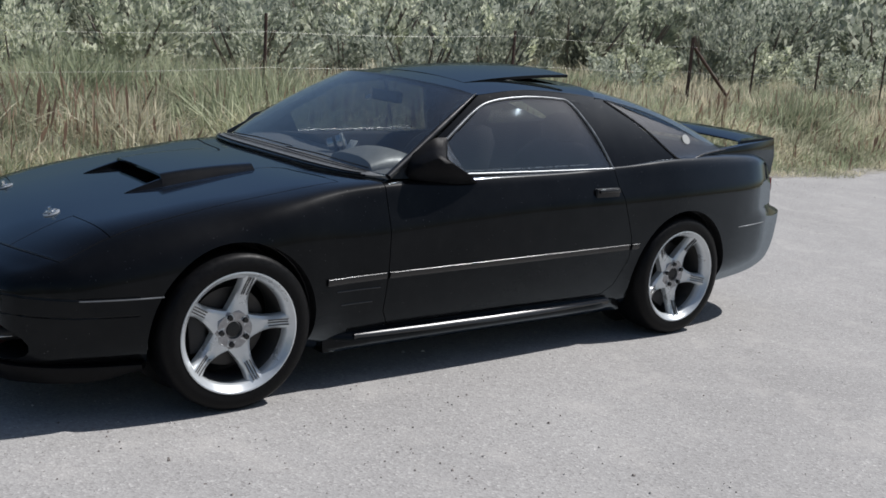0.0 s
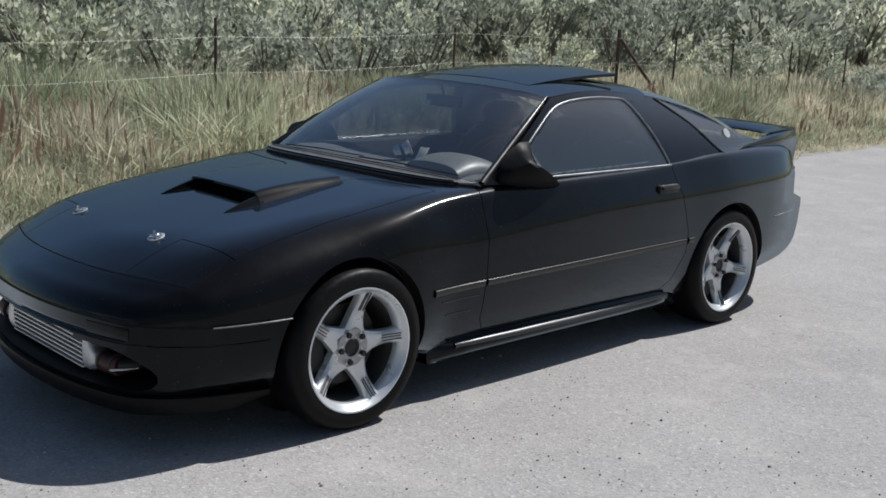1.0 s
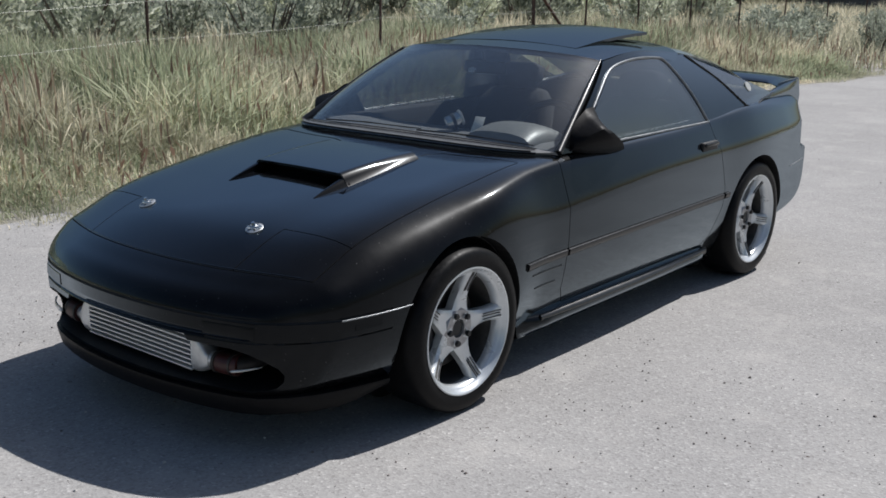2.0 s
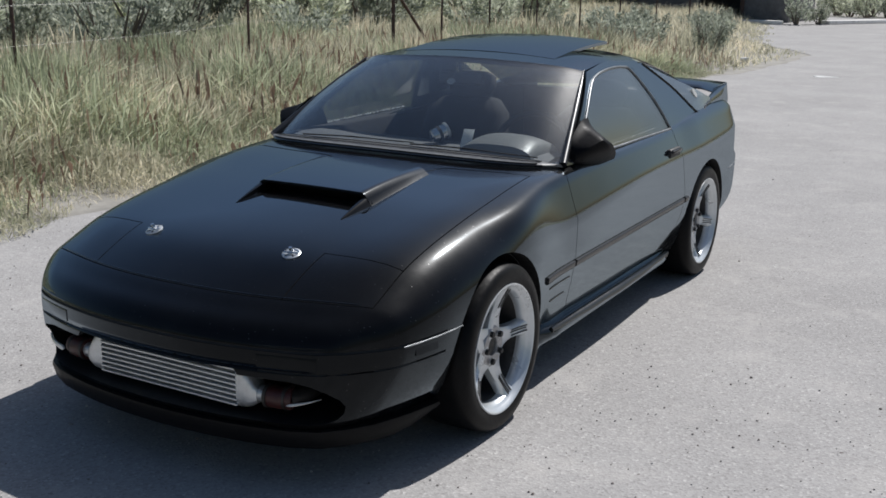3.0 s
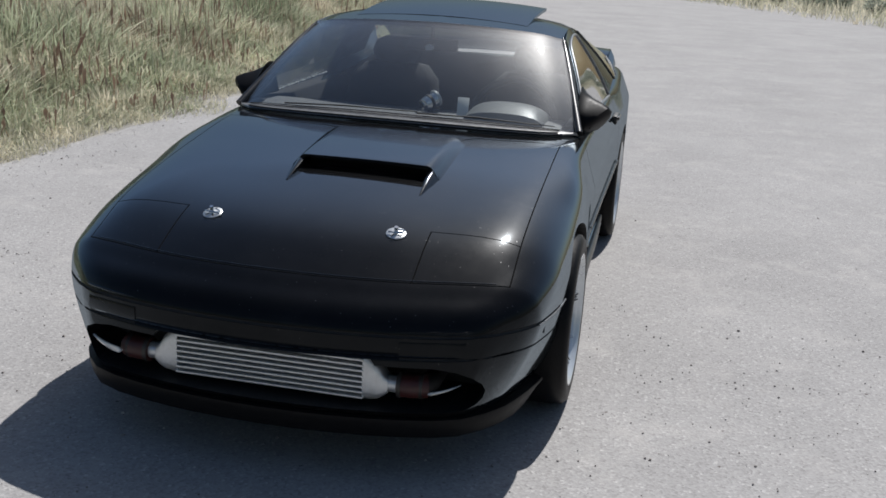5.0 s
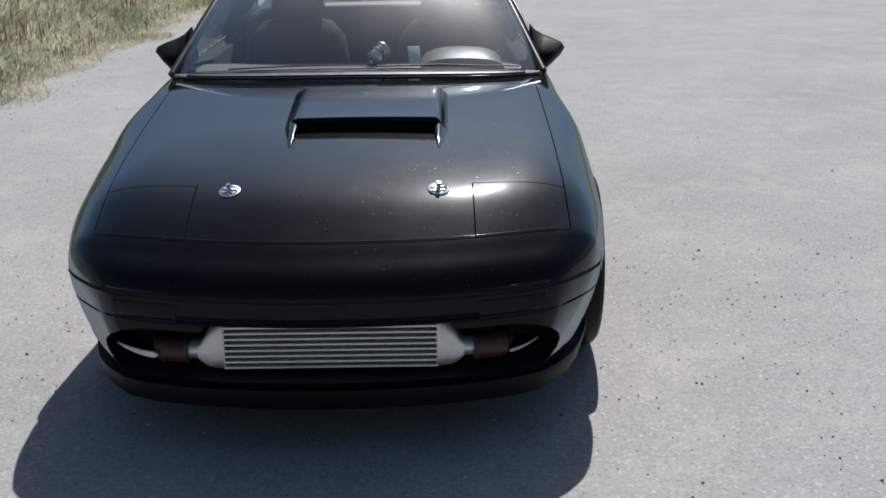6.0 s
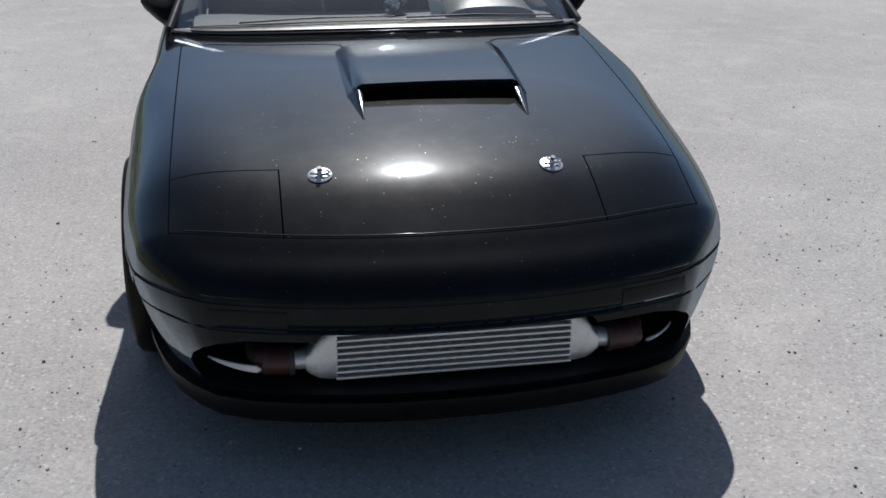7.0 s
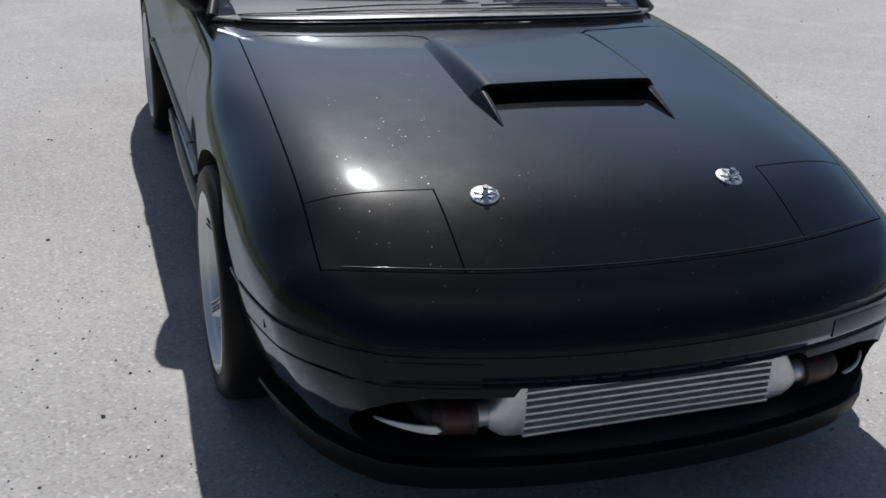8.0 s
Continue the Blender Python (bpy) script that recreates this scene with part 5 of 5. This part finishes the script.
spots += [(2.6, 44.2), (3.6, 42.4), (4.6, 43.4), (5.5, 40.4), (6.6, 39.8), (7.6, 38.0), (6.2, 42.2), (8.8, 39.4), (8.8, 35.6), (10.4, 36.4)]
spots += [(-4.9, 17.0), (-5.3, 17.9), (-6.4, 19.6), (-6.0, 21.0), (-4.2, 19.9), (-7.7, 25.5), (-6.4, 26.5), (-5.6, 24.6), (-8.8, 28.0)]
# unseen bushes added behind the camera to darken what the nose reflects
for k in range(170):
    x, y = rng.uniform(-10, 14), rng.uniform(-24, -14)
    if any((x - a) ** 2 + (y - b) ** 2 < 1.9 ** 2 for a, b in spots):
        continue
    spots.append((x, y))
used_near, used_far = [], []
for i, (x, y) in enumerate(spots):
    s = (1.0 + 0.125 * max(0, -x - 9) + rng.uniform(-0.15, 0.35)) * (1 + 0.018 * max(0, y - 10))
    if -9 < x < 0 and y > 15:
        s = rng.uniform(0.65, 0.95)
    if -9 < x < -3 and y > 41:
        s = rng.uniform(0.8, 1.1) if y < 50 else rng.uniform(1.1, 1.9)
    if x > 0 and y > 34:
        s = rng.uniform(0.7, 1.0)
    # the added belt is oversized so it stands high in the reflections
    if y < -13.9:
        s = rng.uniform(2.2, 3.0)
    m = pose(x, y, -0.01, 0, 0, rng.uniform(0, 360)) @ Matrix.Diagonal((s * rng.uniform(1.0, 1.3), s * rng.uniform(1.0, 1.3), s, 1))
    far = y > 30 or y < -8 or x < -19 or x > 9
    pool, used = (far_kinds, used_far) if far else (kinds, used_near)
    if len(used) < len(pool):
        pool[len(used)].matrix_basis = m
        used.append(i)
    else:
        c = copy_thing(pool[i % len(pool)], pose(x, y, -0.01, 0, 0, rng.uniform(0, 360)))
        c.scale = (s * rng.uniform(1.0, 1.3), s * rng.uniform(1.0, 1.3), s)

# ---------------------------------------------------------------- wire fence
fence = thing("wire_fence", "rusty steel-post wire fence through the dry grass", "fence")


def fence_x(y):
    return -6.35 - 0.07 * (min(y, 12) - 3.8) - 0.01 * max(0, y - 12)


POSTS = [-7.2, -3.6, 0.1, 3.85, 7.6, 11.45, 13.05, 14.9, 17.0, 19.3, 21.8, 24.6, 27.6]
for y in POSTS:
    bm = bmesh.new()
    x = fence_x(y)
    lean = random.uniform(-0.02, 0.02)
    h = 1.42 if y != 11.45 else 1.5
    tube(bm, [(x, y, -0.05), (x + lean, y + lean, h)], 0.018 if y != 11.45 else 0.030, 6)
    part("post", bm, RUST, fence)
bm = bmesh.new()
tube(bm, [(fence_x(11.45), 11.5, 1.35), (fence_x(13.05) - 0.1, 13.25, 0.10)], 0.026, 6)
part("brace", bm, RUST, fence)
for z in (1.26, 0.88, 0.52):
    bm = bmesh.new()
    pts = []
    for a, b in zip(POSTS, POSTS[1:]):
        for k in range(6):
            y = a + (b - a) * k / 6
            t = k / 6
            pts.append((fence_x(y) + 0.02, y, z - 0.035 + 0.035 * max(-6, min(4, y - 3.85)) - 0.03 * 4 * t * (1 - t)))
    tube(bm, pts, 0.0013, 5)
    part("wire", bm, WIRE, fence)

# ---------------------------------------------------------------- far end of the road
shed = thing("shed", "dark weathered shed with an open doorway at the road's end", "shed")


def wall_piece(name, lo, hi, mat):
    bm = bmesh.new()
    box(bm, lo, hi, 0.02)
    return part(name, bm, mat, shed)


wall_piece("front_wall", (-9.70, 43.5, 0.0), (-7.75, 43.7, 4.2), SHED)
wall_piece("front_wall", (-15.2, 43.5, 0.0), (-11.55, 43.7, 4.2), SHED)
wall_piece("lintel", (-11.55, 43.5, 3.4), (-9.70, 43.7, 4.2), SHED)
wall_piece("side_wall", (-7.95, 43.7, 0.0), (-7.75, 48.5, 4.2), SHED)
wall_piece("side_wall", (-15.2, 43.7, 0.0), (-15.0, 48.5, 4.2), SHED)
wall_piece("back_wall", (-15.2, 48.5, 0.0), (-7.75, 48.7, 4.2), SHED)
wall_piece("roof", (-15.5, 43.1, 4.2), (-7.45, 49.0, 4.35), BLACK)
wall_piece("door_jamb", (-9.78, 43.44, 0.0), (-9.62, 43.52, 3.45), RUST)
kerb = thing("kerb", "pale concrete kerb block at the road's far edge", "kerb")
bm = bmesh.new()
box(bm, (-2.3, -0.28, 0.0), (2.3, 0.28, 0.15), 0.02)
part("kerb_stone", bm, CONCRETE, kerb)
kerb.matrix_basis = pose(-5.45, 45.2, 0, 0, 0, 70)
k2 = copy_thing(kerb, pose(-9.75, 41.0, 0, 0, 0, 5))
k2.name = "kerb"

# low berm of pale grit between the kerb and the posts
rows = []
for i in range(25):
    t = i / 24
    x, y = -4.6 + 2.9 * t, 48.3 + 0.25 * math.sin(9 * t)
    h = 0.30 * math.sin(math.pi * (0.06 + 0.88 * t)) * (0.75 + 0.35 * wobble(x, 2.1, 4.0))
    rows.append([(x, y + 0.85 * (q / 6 - 1), -0.02 + max(0, h) * math.sin(math.pi * q / 12) ** 0.8 + 0.03 * wobble(x + q, 3.3, 8.0)) for q in range(13)])
bm, _ = grid(rows)
bmesh.ops.recalc_face_normals(bm, faces=bm.faces)
berm = tagged(part("gravel_berm", bm, CONCRETE, None, "", 60), "low heap of pale grit beside the kerb", "gravel", kind="stuff")

for x, y, dx in ((-3.45, 60.0, 0.06), (-1.2, 60.0, 0.22)):
    old_post = thing("fence_post", "rusty gatepost beyond the road's end", "post")
    bm = bmesh.new()
    tube(bm, [(x, y, -0.05), (x + dx, y, 2.3)], 0.085, 10)
    part("post_shaft", bm, RUST, old_post)
    bm = bmesh.new()
    tube(bm, [(x + dx, y, 2.3), (x + dx * 1.02, y, 2.35)], 0.10, 10)
    part("post_cap", bm, RUST, old_post)

# dropped paper cup at the edge of the grass
cup = thing("paper_cup", "crumpled white paper cup lying at the grass edge", "litter")
bm = lathe([(-0.075, 0.0), (-0.075, 0.040), (0.070, 0.056), (0.075, 0.060), (0.078, 0.056), (0.070, 0.051), (-0.070, 0.036), (-0.070, 0.0)], 20)
for v in bm.verts:
    v.co.z += 0.008 * math.sin(31 * v.co.x + 2 * v.co.y) * (1 if v.co.z > 0 else 0)
part("cup", bm, CUP, cup)
cup.matrix_basis = pose(-3.22, 18.9, 0.055, 0, 6, 35)

# worn splash of white paint on the road
mark = []
for k in range(22):
    a = 2 * math.pi * k / 22
    q = 1 + 0.28 * math.sin(3 * a + 1) + 0.16 * math.sin(7 * a)
    mark.append((-1.18 + 0.19 * q * math.cos(a), 16.4 + 0.17 * q * math.sin(a)))
splash = part("paint_splash", prism(mark, "z", 0.0005, 0.004), WORN)
tagged(splash, "worn splash of white paint on the road", "paint mark", kind="structure")

# ---------------------------------------------------------------- loose stones
rng = np.random.default_rng(3)
verts, faces = [], []
for k in range(6000):
    u = rng.random()
    x, y = rng.uniform(-3.4, 7.0), rng.uniform(-5.0, 12.0)
    if u < 0.2:
        x = -3.0 + abs(rng.normal(0, 0.35)) - 0.15
    elif u < 0.65:
        x, y = rng.uniform(-2.6, 3.2), rng.uniform(-4.5, 1.2)
    s = abs(rng.normal(0, 0.0020)) + 0.0015
    o = len(verts)
    a = rng.uniform(0, 6.28)
    for q in range(4):
        verts.append((x + s * rng.uniform(0.7, 1.3) * math.cos(a + 1.57 * q), y + s * rng.uniform(0.7, 1.3) * math.sin(a + 1.57 * q), 0.001))
    for q in range(4):
        verts.append((x + 0.6 * s * math.cos(a + 1.57 * q + 0.4), y + 0.6 * s * math.sin(a + 1.57 * q + 0.4), 0.001 + s * rng.uniform(0.6, 1.0)))
    faces += [(o + 4, o + 5, o + 6, o + 7)] + [(o + q, o + (q + 1) % 4, o + 4 + (q + 1) % 4, o + 4 + q) for q in range(4)]
me = bpy.data.meshes.new("loose_stones")
me.from_pydata(verts, [], faces)
tagged(mesh_part("loose_stones", me, STONES, None, "", 0), "loose small stones and grit on the road", "gravel", kind="stuff")
